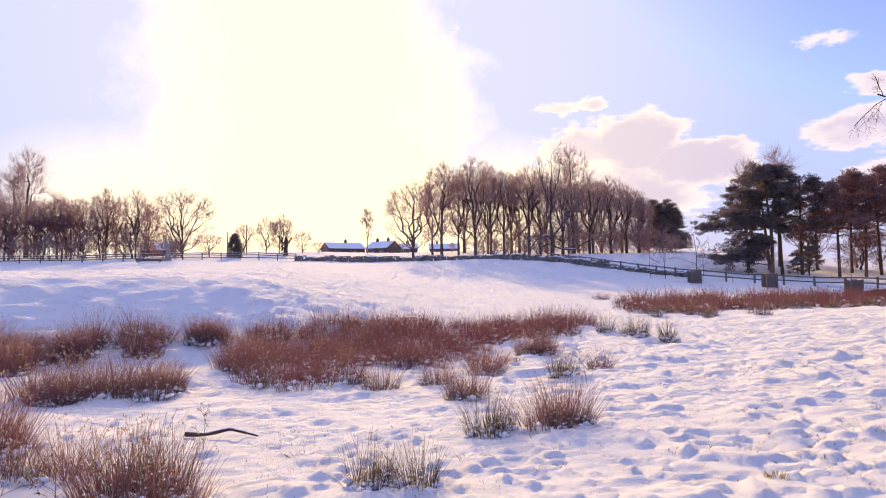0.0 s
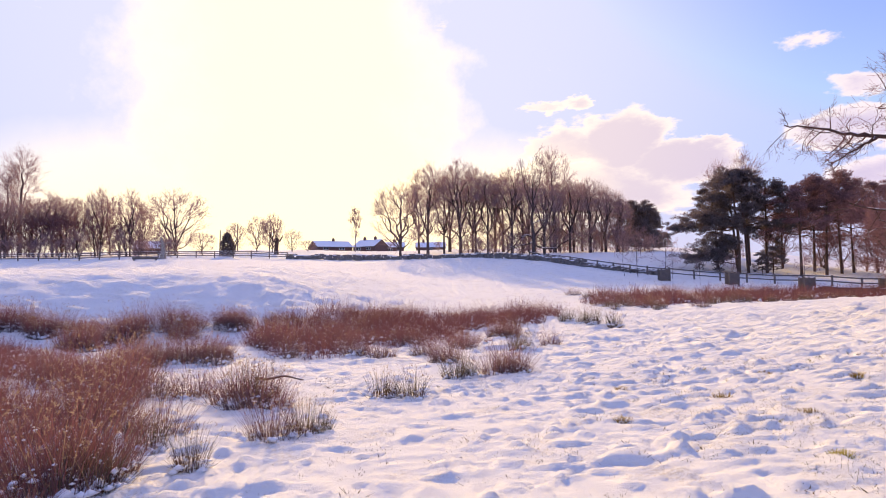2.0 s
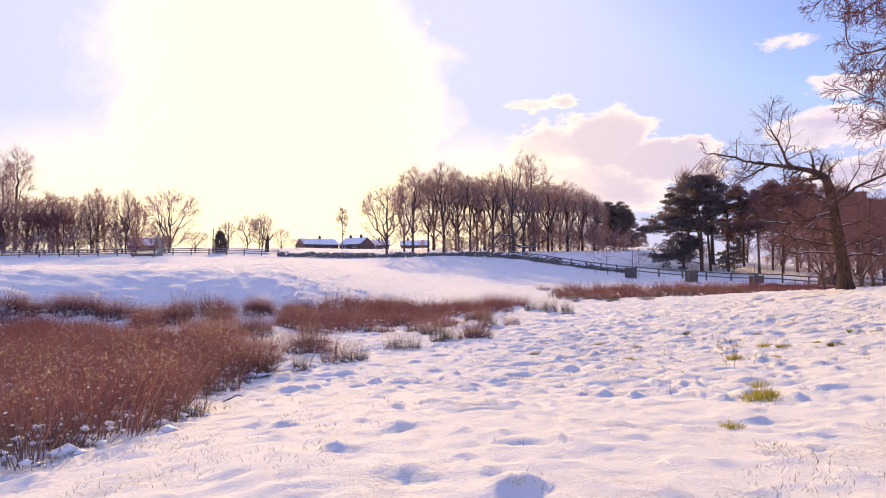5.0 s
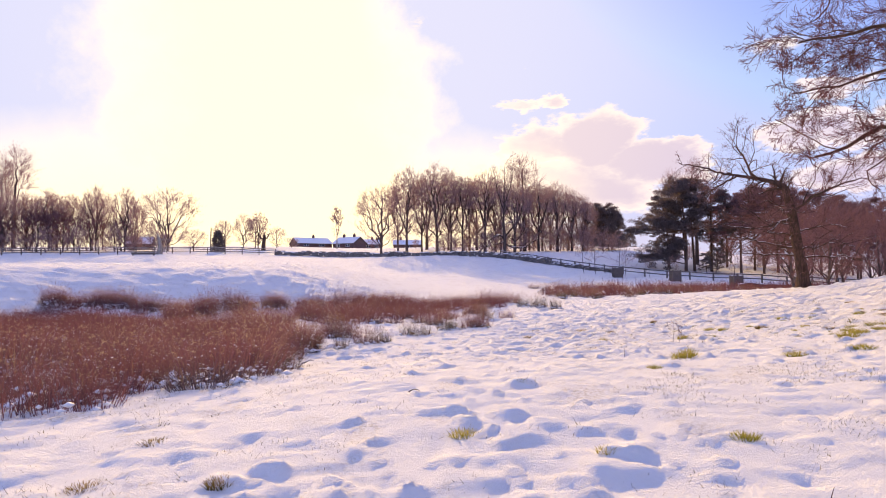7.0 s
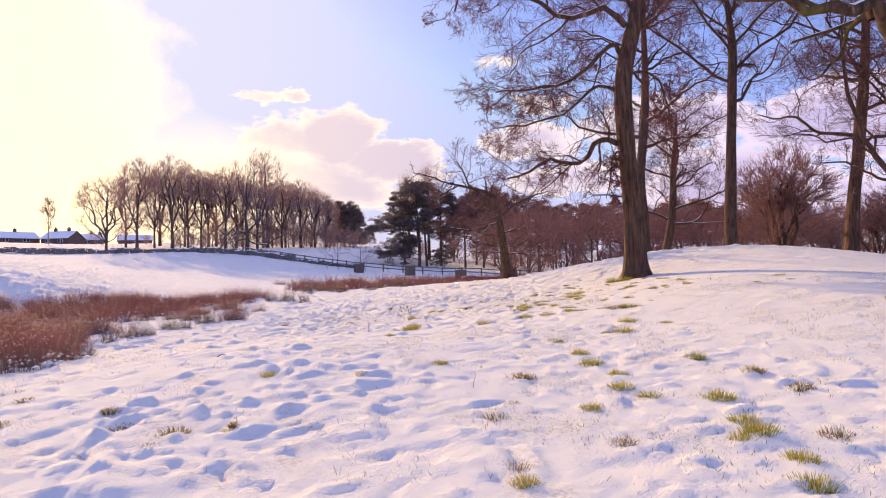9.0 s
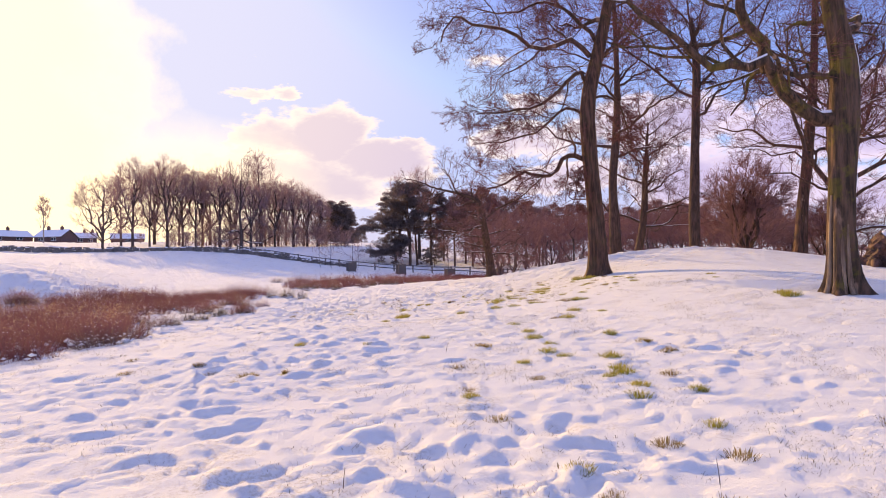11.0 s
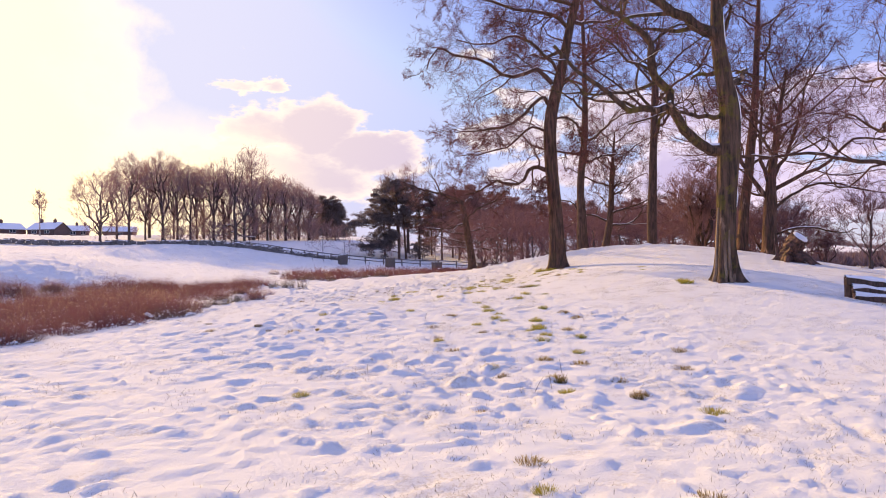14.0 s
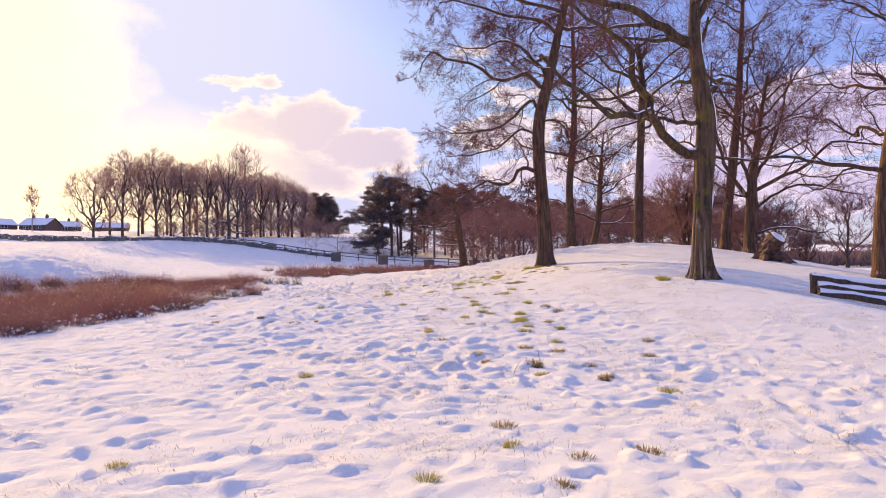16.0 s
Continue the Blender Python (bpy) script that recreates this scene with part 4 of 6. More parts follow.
# the wood behind the far fence
stand(wood + tall, WOOD_SIZES + TALL_SIZE, ((-81.9, 128, 21.4, 3.8, 6), (-86.0, 130, 18.5, 3.4, 6), (-74.7, 112, 11.1, 4.1, 3), (-72.8, 116, 11.0, 3.5, 5), (-67.0, 113, 11.4, 2.8, 4), (-65.9, 118, 10.8, 2.8, 5), (-57.9, 112, 12.1, 2.6, 4), (-51.9, 110, 11.5, 2.4, 4),
                                            (-44.8, 112, 11.9, 4.9, 3), (-81.4, 114, 12.1, 4.0, 3), (-71.4, 124, 10.4, 3.0, 5), (-61.2, 122, 11.0, 2.6, 4)), 6)
stand(wood, WOOD_SIZES, ((-52.5, 116, 9.7, 2.2, 5), (-78.0, 118, 11.6, 3.4, 5), (-69.5, 119, 11.0, 3.0, 4), (-63.0, 114, 10.4, 2.6, 5), (-85.5, 120, 12.6, 3.6, 4), (-90.0, 116, 12.4, 3.6, 5), (-76.0, 122, 11.0, 3.2, 4), (-55.0, 121, 9.8, 2.6, 5),
                         (-87.0, 111, 11.6, 3.4, 5), (-83.0, 122, 12.0, 3.2, 4), (-60.5, 116, 10.8, 2.6, 5), (-40.2, 112, 4.2, 2.4, 3), (-39.1, 128, 6.0, 2.1, 5), (-35.2, 130, 7.2, 2.3, 5), (-32.5, 132, 7.9, 2.2, 5), (-33.6, 134, 7.0, 2.0, 4), (-26.7, 140, 2.5, 1.6, 3), (-48.0, 117, 6.5, 2.4, 3), (-29.3, 136, 5.0, 1.8, 3)), 7)
# tree before the wood whose low limbs droop under snow
branched_tree("wood_tree", "bare tree before the wood, low limbs drooping under snow", (16.6, 99.3), [(0, 0, 0), (0.1, 0, 3.0), (-0.1, 0.2, 6.0), (0.1, 0.2, 9.0), (0.0, 0, 12.5)], [0.34, 0.27, 0.18, 0.11, 0.03],
              [([(0, 0, 3.0), (-1.2, -0.2, 3.6), (-2.4, -0.4, 2.9), (-3.4, -0.5, 1.2)], 0.13), ([(0.1, 0, 2.2), (1.5, -0.3, 1.5), (3.4, -0.4, 1.5), (5.0, -0.6, 2.5), (6.6, -0.4, 3.0)], 0.13),
               ([(0.1, 0, 3.4), (1.5, 0, 5.0), (2.7, 0.2, 6.8), (3.3, 0.2, 9.0)], 0.15), ([(0, 0, 2.5), (-1.6, -0.6, 2.0), (-3.2, -1.0, 1.6), (-5.0, -1.2, 0.5)], 0.09), ([(0, 0, 5.5), (1.8, 0.5, 6.0), (3.4, 0.4, 5.0)], 0.08),
               ([(0, 0.1, 8.0), (-1.0, 0.3, 11.0), (-1.8, 0.3, 15.0)], 0.10), ([(0, 0.1, 9.0), (1.1, -0.2, 12.0), (1.7, 0.3, 15.5)], 0.09), ([(0.0, 0.1, 10.0), (0.3, 1.1, 13.0), (0.5, 1.6, 16.5)], 0.08)],
              525, FAR_BARK, FAR_TWIG, [(8, 0.45, 40, 0.14, 0.12, 6, 0.5), (7, 0.5, 36, 0.12, 0.08, 4, 0.6), (6, 0.6, 34, 0.1, 0.03, 2, 0.8)], "trees of the field wood", flare=0.3, limb_snow=0.9, sides=9, slim=1.0, least=0.010)
birch = crown_tree("birch_tree", "slender pale birch between the houses", 530, 8.2, 2.4, 1.5, 150, PALE_BARK, FAR_TWIG, 0.12, 0.30, "", 0.010, 6, 2, 0.6)
put_at(birch, -16.5, 142, 30, 1.3)
for p in tall + [birch]:
    away(p)

def padded_pine(name, label, x, y, height, pads, seed, group):
    """A pine whose crown is a few flat pads of needles on crooked limbs; pads: metres along RIGHT, up, and radius."""
    r = np.random.default_rng(seed)
    root = empty(name, x, y, on_ground(x, y, 0.1), label, "tree", group)
    q = smooth_line([(0, 0, -0.3), RIGHT * 0.1 + [0, 0, height * 0.35], RIGHT * -0.25 + [0, 0, height * 0.7], RIGHT * -0.4 + [0, 0, height * 0.96]], 14)
    v, f = tube(q[None], (0.27 * np.linspace(1, 0.2, 14))[None], 8)
    link_mesh("trunk", v, f, PINE_BARK, root, smooth=True)
    for along, up_, wide in pads:
        wide, up_ = wide * 1.22, up_ * 1.06
        deep = r.normal() * 0.45 * (1 + abs(along) * 0.25)
        tip = RIGHT * along + DEEP * deep + np.array([0, 0, up_])
        z = np.clip(up_ - 0.25 * abs(along) + 0.3, 1.2, height * 0.94)
        at = np.array([np.interp(z, q[:, 2], q[:, k]) for k in range(3)])
        mid = (at + tip) / 2 + np.array([0, 0, 0.3]) + r.normal(size=3) * 0.25
        limb = smooth_line([at, at * 0.6 + mid * 0.4 + [0, 0, 0.1], mid, tip], 9)
        sub_ = grow(r, limb[None], (0.09 * np.linspace(1, 0.35, 9))[None], 9, 0.45, 50, 0.2, 0.03, 5, 0.55, lo=0.35)
        v, f = join([tube(limb[None], (0.085 * np.linspace(1, 0.4, 9))[None], 6), tube(*sub_, 3)])
        bough = tagged(link_mesh("limbwork", v, f, PINE_BARK, root, smooth=True), kind="stuff")
        ends = np.concatenate([sub_[0][:, -1], sub_[0][:, 2], tip + r.normal(size=(16, 3)) * [wide * 0.45, wide * 0.45, wide * 0.16]])
        v, f = tufts(r, ends, np.full(len(ends), wide * 0.36), 90, 0.24, 0.05, 0.42)
        tagged(link_mesh("foliage", v, f, NEEDLE, bough), kind="stuff")
    return root


padded_pine("pine_tree", "wide dark green pine with limbs sweeping low to one side", 40.0, 79.5, 13.2,
            ((-0.6, 12.7, 1.6), (0.8, 12.1, 1.5), (-1.8, 11.2, 1.5), (-2.7, 9.7, 1.5), (-4.2, 7.4, 1.7), (-6.2, 6.8, 1.8), (-7.5, 6.1, 1.2), (-3.0, 6.7, 1.4), (-2.4, 4.2, 1.8),
             (-4.4, 3.0, 2.0), (-5.9, 2.3, 1.6), (-3.0, 2.2, 1.8), (-1.4, 3.4, 1.3), (1.6, 10.1, 1.4), (1.3, 8.2, 1.1), (0.2, 10.4, 1.4)), 80, "pines behind the fence")
pines = [pine_tree("pine_tree", "dark green pine dusted with snow", 81 + k, 13.0, (3.6, 3.2, 4.0)[k], (16, 14, 18)[k], NEEDLE, PINE_BARK, (0.36, 0.42, 0.2)[k], 0.018, 80, "pines behind the fence") for k in range(3)]
for x, y, size, kind, turn in ((41.8, 80.5, 0.98, 1, 80), (45.3, 82.5, 0.98, 0, 200), (43.0, 86, 1.0, 1, 120), (40.2, 86, 0.9, 0, 70), (47.2, 84.5, 0.4, 2, 40), (44.2, 79.0, 0.3, 2, 140), (42.6, 78.5, 0.24, 2, 10)):
    put_at(pines[kind], x, y, turn, size)
rust_pines = [pine_tree("pine_tree", "reddish-brown pine with a bare trunk and domed crown", 88 + k, 13.0, (4.6, 4.0)[k], (18, 16)[k], BROWN_NEEDLE, PINE_BARK, (0.5, 0.4)[k], 0.017, 80, "pines behind the fence", False) for k in range(2)]
for x, y, size, kind, turn in ((48.8, 80.5, 0.95, 1, 20), (55.0, 88, 0.95, 0, 60), (53.6, 82.9, 1.02, 0, 130), (58.0, 86.5, 1.0, 0, 250), (62.0, 90, 0.95, 1, 300), (66.0, 88, 1.0, 0, 10), (70.5, 91, 1.0, 1, 100), (51.5, 90, 0.9, 1, 200),
                               (57.5, 72, 0.8, 1, 170), (63, 70, 0.85, 0, 240), (66, 79, 0.9, 1, 30), (72, 72, 0.95, 0, 90), (76, 80, 1.0, 1, 210), (60, 52, 0.72, 1, 190), (66, 44, 0.8, 0, 280), (72, 54, 0.9, 1, 330), (78, 62, 1.0, 0, 45),
                               (68, 36, 0.8, 1, 75), (60, 30, 0.7, 0, 200), (55, 40, 0.65, 0, 310), (54, 63, 0.7, 0, 15), (84, 50, 1.0, 0, 140), (82, 72, 1.0, 1, 260)):
    put_at(rust_pines[kind], x, y, turn, size)
pines += rust_pines
wood_pine = pine_tree("conifer_tree", "dense dark conifer at the end of the wood", 85, 10.5, 3.6, 34, NEEDLE, PINE_BARK, 0.05, 0.016, 60, "", False)
for x, y, size in ((45.5, 137, 1.0), (47.6, 139, 0.94), (44.5, 142, 1.0), (49.5, 142, 0.85)):
    put_at(wood_pine, x, y, 60 * size, size)
rusty = crown_tree("evergreen_tree", "rust-brown dense low-branched tree behind the mound", 86, 8.5, 0.4, 3.5, 900, DARK_BARK, BROWN_NEEDLE, 0.15, 0.10, "evergreens behind the mound", 0.012, 7, 5, 0.9, 0.2, 0.06, 0.07)
for x, y, size, turn in ((33.6, 10.8, 1.0, 0), (32.0, 4.2, 0.52, 90), (40, 12, 0.65, 140), (32.5, 1.0, 0.34, 30)):
    put_at(rusty, x, y, turn, size)
for p in pines + [wood_pine, rusty]:
    away(p)

COPSE_SIZES = ((8.0, 2.8), (8.0, 3.2), (8.0, 2.4))
copse = [crown_tree("copse_tree", "reddish-brown bare young tree in the copse", 540 + k, h, h * 0.16, r, 260, FAR_BARK, RED_TWIG, 0.13, 0.16, "trees of the copse", 0.0085, 8, 4, 0.75, 0.3 * k, 0.04) for k, (h, r) in enumerate(COPSE_SIZES)]
stand(copse, COPSE_SIZES, ((25.5, 30, 6.2, 2.2, 0), (30, 33, 7.0, 2.8, 1), (33, 40, 8.0, 3.2, 2), (38, 43, 8.4, 3.0, 1), (37, 33, 7.8, 2.9, 0), (44, 46, 8.8, 3.2, 1), (46, 38, 8.8, 3.4, 2), (36, 25, 7.0, 2.8, 1), (42, 28, 8.0, 3.0, 0),
                           (51, 42, 8.8, 3.2, 0), (38, 20, 6.6, 2.6, 2), (46, 22, 7.6, 3.0, 0), (36, 15.5, 5.6, 2.4, 0), (44, 15, 6.8, 2.8, 2), (30.5, -2.5, 4.6, 2.2, 1), (36, 5.0, 5.6, 2.4, 2)), 8)
stand(copse, COPSE_SIZES, ((50, 32, 8.0, 3.0, 1), (54, 28, 8.8, 3.2, 0), (49, 54, 7.6, 3.0, 1), (56, 50, 8.0, 3.0, 0), (58, 36, 9.0, 3.4, 1), (62, 24, 8.6, 3.4, 2), (-74, 110, 8.0, 3.2, 0), (-68, 111, 8.2, 3.2, 2), (-63, 110, 8.0, 3.0, 1), (-58, 110, 7.6, 2.8, 0), (-53, 111, 7.2, 2.6, 2),
                           (-79, 109, 8.0, 3.2, 1), (-72, 116, 8.8, 3.2, 2), (-66, 114, 8.4, 3.0, 1), (-84, 111, 8.4, 3.2, 0)), 9)
stand(copse, COPSE_SIZES, [(55.5 + 2.6 * q, 99 + 3.5 * math.sin(q * 2.3) - 0.3 * q, 6.4 + 1.3 * math.sin(q * 1.7), 3.0 + 0.4 * math.sin(q * 2.9), q % 3) for q in range(15)], 10)
THICKET_SIZES = ((5.0, 2.6), (5.0, 3.0))
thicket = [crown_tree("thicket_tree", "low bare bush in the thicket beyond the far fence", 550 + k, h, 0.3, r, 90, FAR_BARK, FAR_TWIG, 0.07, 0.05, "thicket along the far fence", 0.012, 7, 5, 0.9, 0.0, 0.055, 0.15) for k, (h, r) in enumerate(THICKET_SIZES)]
for q in range(40):
    put_at(thicket[q % 2], -97 + 1.35 * q + 0.6 * math.sin(q * 2.1), 109 + 5 * math.sin(q * 1.7), q * 67, 0.85 + 0.3 * math.sin(q * 3.3))
for q in range(14):
    put_at(thicket[q % 2], 2 + 3.2 * q, 141 + 6 * math.sin(q * 1.9) + 0.6 * q, q * 81, 0.55 + 0.12 * math.sin(q * 2.3))
for q in range(26):
    put_at(thicket[q % 2], 50 + 1.9 * q, 101 - 0.35 * q + 4 * math.sin(q * 2.2), q * 71, 0.6 + 0.2 * math.sin(q * 1.9))
for q in range(34):
    put_at(thicket[q % 2], 6 + 1.15 * q, 112 + 6 * math.sin(q * 2.6) + 0.55 * q, q * 53, 0.72 + 0.38 * min(1, q / 14) + 0.2 * math.sin(q * 1.3))
for p in thicket:
    away(p)
for p in copse + wood:
    away(p)

# ---- stump, log fence and boundary fences ----
def beam(a, b, wide, high, sides=4, jitter=0.0, rng=None):
    """A squared timber from a to b: vertices and quads, ends closed."""
    a, b = np.asarray(a, float), np.asarray(b, float)
    d = unit(b - a)
    s = np.cross(d, [0, 0, 1.0])
    s = unit(s) if np.linalg.norm(s) > 0.05 else np.array([1.0, 0, 0])
    u = np.cross(s, d)
    box = []
    for q in (a, b):
        for i, j in ((-1, -1), (1, -1), (1, 1), (-1, 1)):
            box.append(q + s * wide / 2 * i + u * high / 2 * j)
    v = np.array(box)
    if rng is not None:
        v = v + rng.normal(size=v.shape) * jitter
    f = np.array([[0, 1, 5, 4], [1, 2, 6, 5], [2, 3, 7, 6], [3, 0, 4, 7], [3, 2, 1, 0], [4, 5, 6, 7]])
    return v, f


def rail_fence(label, corners, spacing, high, rails, seed, snow=True, thick=0.10):
    """Posts, rails and the snow on them, each a part of one fence."""
    r = np.random.default_rng(seed)
    pts = np.asarray(corners, float)
    seg = np.linalg.norm(np.diff(pts, axis=0), axis=1)
    run = np.concatenate([[0], np.cumsum(seg)])
    count = int(run[-1] / spacing) + 1
    at = np.linspace(0, run[-1], count)
    xs, ys = np.interp(at, run, pts[:, 0]), np.interp(at, run, pts[:, 1])
    root = empty("rail_fence", xs[0], ys[0], on_ground(xs[0], ys[0]), label, "fence")
    base = np.array([xs[0], ys[0], on_ground(xs[0], ys[0])])
    feet = [np.array([x, y, on_ground(x, y)]) - base for x, y in zip(xs, ys)]
    for k, p in enumerate(feet):
        lean = r.normal(size=2) * 0.02
        v, f = beam(p - [0, 0, 0.2], p + [lean[0], lean[1], high * (0.95 + 0.1 * r.random())], thick * 1.3, thick * 1.3)
        link_mesh("post", v, f, WOOD, root)
        if k + 1 < count:
            q = feet[k + 1]
            for h in rails:
                dz = r.normal() * 0.015
                v, f = beam(p + [0, 0, h * high + dz], q + [0, 0, h * high + dz], thick * 0.5, thick * 1.15)
                link_mesh("rail", v, f, WOOD, root)
                if snow and r.random() < 0.8:
                    v, f = beam(p + [0, 0, h * high + dz + thick * 0.62], q + [0, 0, h * high + dz + thick * 0.62], thick * 0.5, thick * 0.3)
                    link_mesh("snow", v, f, LOOSE_SNOW, root)
    return root


rail_fence("weathered post-and-rail fence along the far field edge", [(-92, 90), (-60, 95), (-40, 99), (-23, 102)], 2.7, 1.15, (0.35, 0.65, 0.92), 1)
rail_fence("weathered post-and-rail fence with snowy rails before the pines", [(15.5, 96.5), (20.5, 84), (27, 73), (38, 67), (60, 59), (84, 48)], 2.7, 1.1, (0.45, 0.88), 2, True, 0.12)

# ---- dry-stone wall along the far field ----
def rock(rng, size):
    """One rough block of eight jittered corners: vertices and quads."""
    v = np.array([[i, j, k] for k in (-1, 1) for i, j in ((-1, -1), (1, -1), (1, 1), (-1, 1))], float) * 0.5
    v = v * (1 + rng.normal(size=(8, 3)) * 0.14) * np.asarray(size)
    f = np.array([[0, 3, 2, 1], [4, 5, 6, 7], [0, 1, 5, 4], [1, 2, 6, 5], [2, 3, 7, 6], [3, 0, 4, 7]])
    return v, f


stone_rng = np.random.default_rng(17)
stone_shapes = []
for k in range(6):
    me_v, me_f = rock(stone_rng, (0.62, 0.42, 0.30))
    tmp = link_mesh("stone", me_v, me_f, STONE)
    stone_shapes.append(tmp.data)
    bpy.data.objects.remove(tmp)
wall_line = np.array([(-23.0, 102.5), (-8.0, 101.0), (4.0, 99.5), (14.5, 96.0), (19.0, 86.5), (24.5, 78.0), (28.0, 74.5)])
wall_run = np.concatenate([[0], np.cumsum(np.linalg.norm(np.diff(wall_line, axis=0), axis=1))])
field_wall = empty("stone_wall", 0, 100, on_ground(0, 100), "tumbled grey dry-stone wall capped with snow", "wall")
origin = np.array([0, 100, on_ground(0, 100)])
loose = []
count = 0
for s in np.arange(0, wall_run[-1], 0.52):
    x, y = np.interp(s, wall_run, wall_line[:, 0]), np.interp(s, wall_run, wall_line[:, 1])
    z = on_ground(x, y)
    fall = 0.75 + 0.25 * float(ripple(s, 0.0, 3.0, 40))
    if s > 52:
        fall *= 0.55
    for level in range(3):
        if level * 0.27 > 0.82 * fall:
            continue
        p = np.array([x + stone_rng.normal() * 0.10, y + stone_rng.normal() * 0.12, z + 0.12 + level * 0.27]) - origin
        count += 1
        if 20 < s < 66 and count < 320:
            ob = new("stone", stone_shapes[count % 6])
            ob.parent = field_wall
            ob.matrix_basis = pose(*p, stone_rng.normal() * 8, stone_rng.normal() * 8, stone_rng.random() * 360)
        else:
            v, f = rock(stone_rng, (0.6, 0.42, 0.30))
            loose.append((v + p, f))
v, f = join(loose)
tagged(link_mesh("loose_stones", v, f, STONE, field_wall), kind="stuff")
caps = []
for s in np.arange(0, wall_run[-1], 0.8):
    if stone_rng.random() < 0.75:
        x, y = np.interp(s, wall_run, wall_line[:, 0]), np.interp(s, wall_run, wall_line[:, 1])
        fall = (0.75 + 0.25 * float(ripple(s, 0.0, 3.0, 40))) * (0.55 if s > 52 else 1.0)
        v, f = rock(stone_rng, (0.95, 0.5, 0.13))
        caps.append((v + np.array([x, y, on_ground(x, y) + 0.84 * fall + 0.05]) - origin, f))
v, f = join(caps)
tagged(link_mesh("snow_cap", v, f, LOOSE_SNOW, field_wall), kind="stuff")


# ---- tree guards with saplings ----
def tree_guard(x, y, seed, high=1.3, wide=0.95):
    r = np.random.default_rng(seed)
    root = empty("tree_guard", x, y, on_ground(x, y, 0.03), "square slatted wooden guard round a bare sapling", "tree guard", "tree guards along the fence")
    h = wide / 2
    for i, j in ((-1, -1), (1, -1), (1, 1), (-1, 1)):
        v, f = beam((i * h, j * h, -0.2), (i * h, j * h, high * 1.03), 0.12, 0.12)
        link_mesh("post", v, f, WOOD, root)
    for a, b in (((-h, -h), (h, -h)), ((h, -h), (h, h)), ((h, h), (-h, h)), ((-h, h), (-h, -h))):
        for s in np.linspace(0.12, 0.88, 6):
            px_, py_ = a[0] + (b[0] - a[0]) * s, a[1] + (b[1] - a[1]) * s
            v, f = beam((px_, py_, 0.04), (px_, py_, high * (0.94 + 0.05 * r.random())), 0.13, 0.035)
            link_mesh("slat", v, f, WOOD, root)
        v, f = beam((a[0], a[1], high * 0.72), (b[0], b[1], high * 0.72), 0.05, 0.10)
        link_mesh("rail", v, f, WOOD, root)
    v, f = beam((0, 0, 0.0), (0, 0, 0.10), wide * 0.9, wide * 0.9)
    link_mesh("snow", v, f, LOOSE_SNOW, root)
    return root


sapling = far_tree("sapling", "thin bare sapling inside a wooden guard", 140, 5.2, 1.5, [(4, 0.5, 38, 0.1, 0.05, 4, 0.6), (4, 0.5, 34, 0.1, 0.0, 3, 0.8)], DARK_BARK, FAR_TWIG, 0.009, 9, 0.25, 0.9, "saplings")
for k, (x, y, size) in enumerate(((25.8, 67.2, 1.15), (31.2, 62.6, 0.62), (35.6, 56.8, 0.75), (40.0, 52.0, 0.7))):
    tree_guard(x, y, 60 + k)
    put_at(sapling, x, y, 90 * k, size)
for x, y, size in ((22.9, 72.0, 0.8), (24.3, 71.5, 0.95), (27.5, 69.5, 0.7), (31.0, 70.0, 0.5)):
    put_at(sapling, x, y, 40 * x, size)
away(sapling)


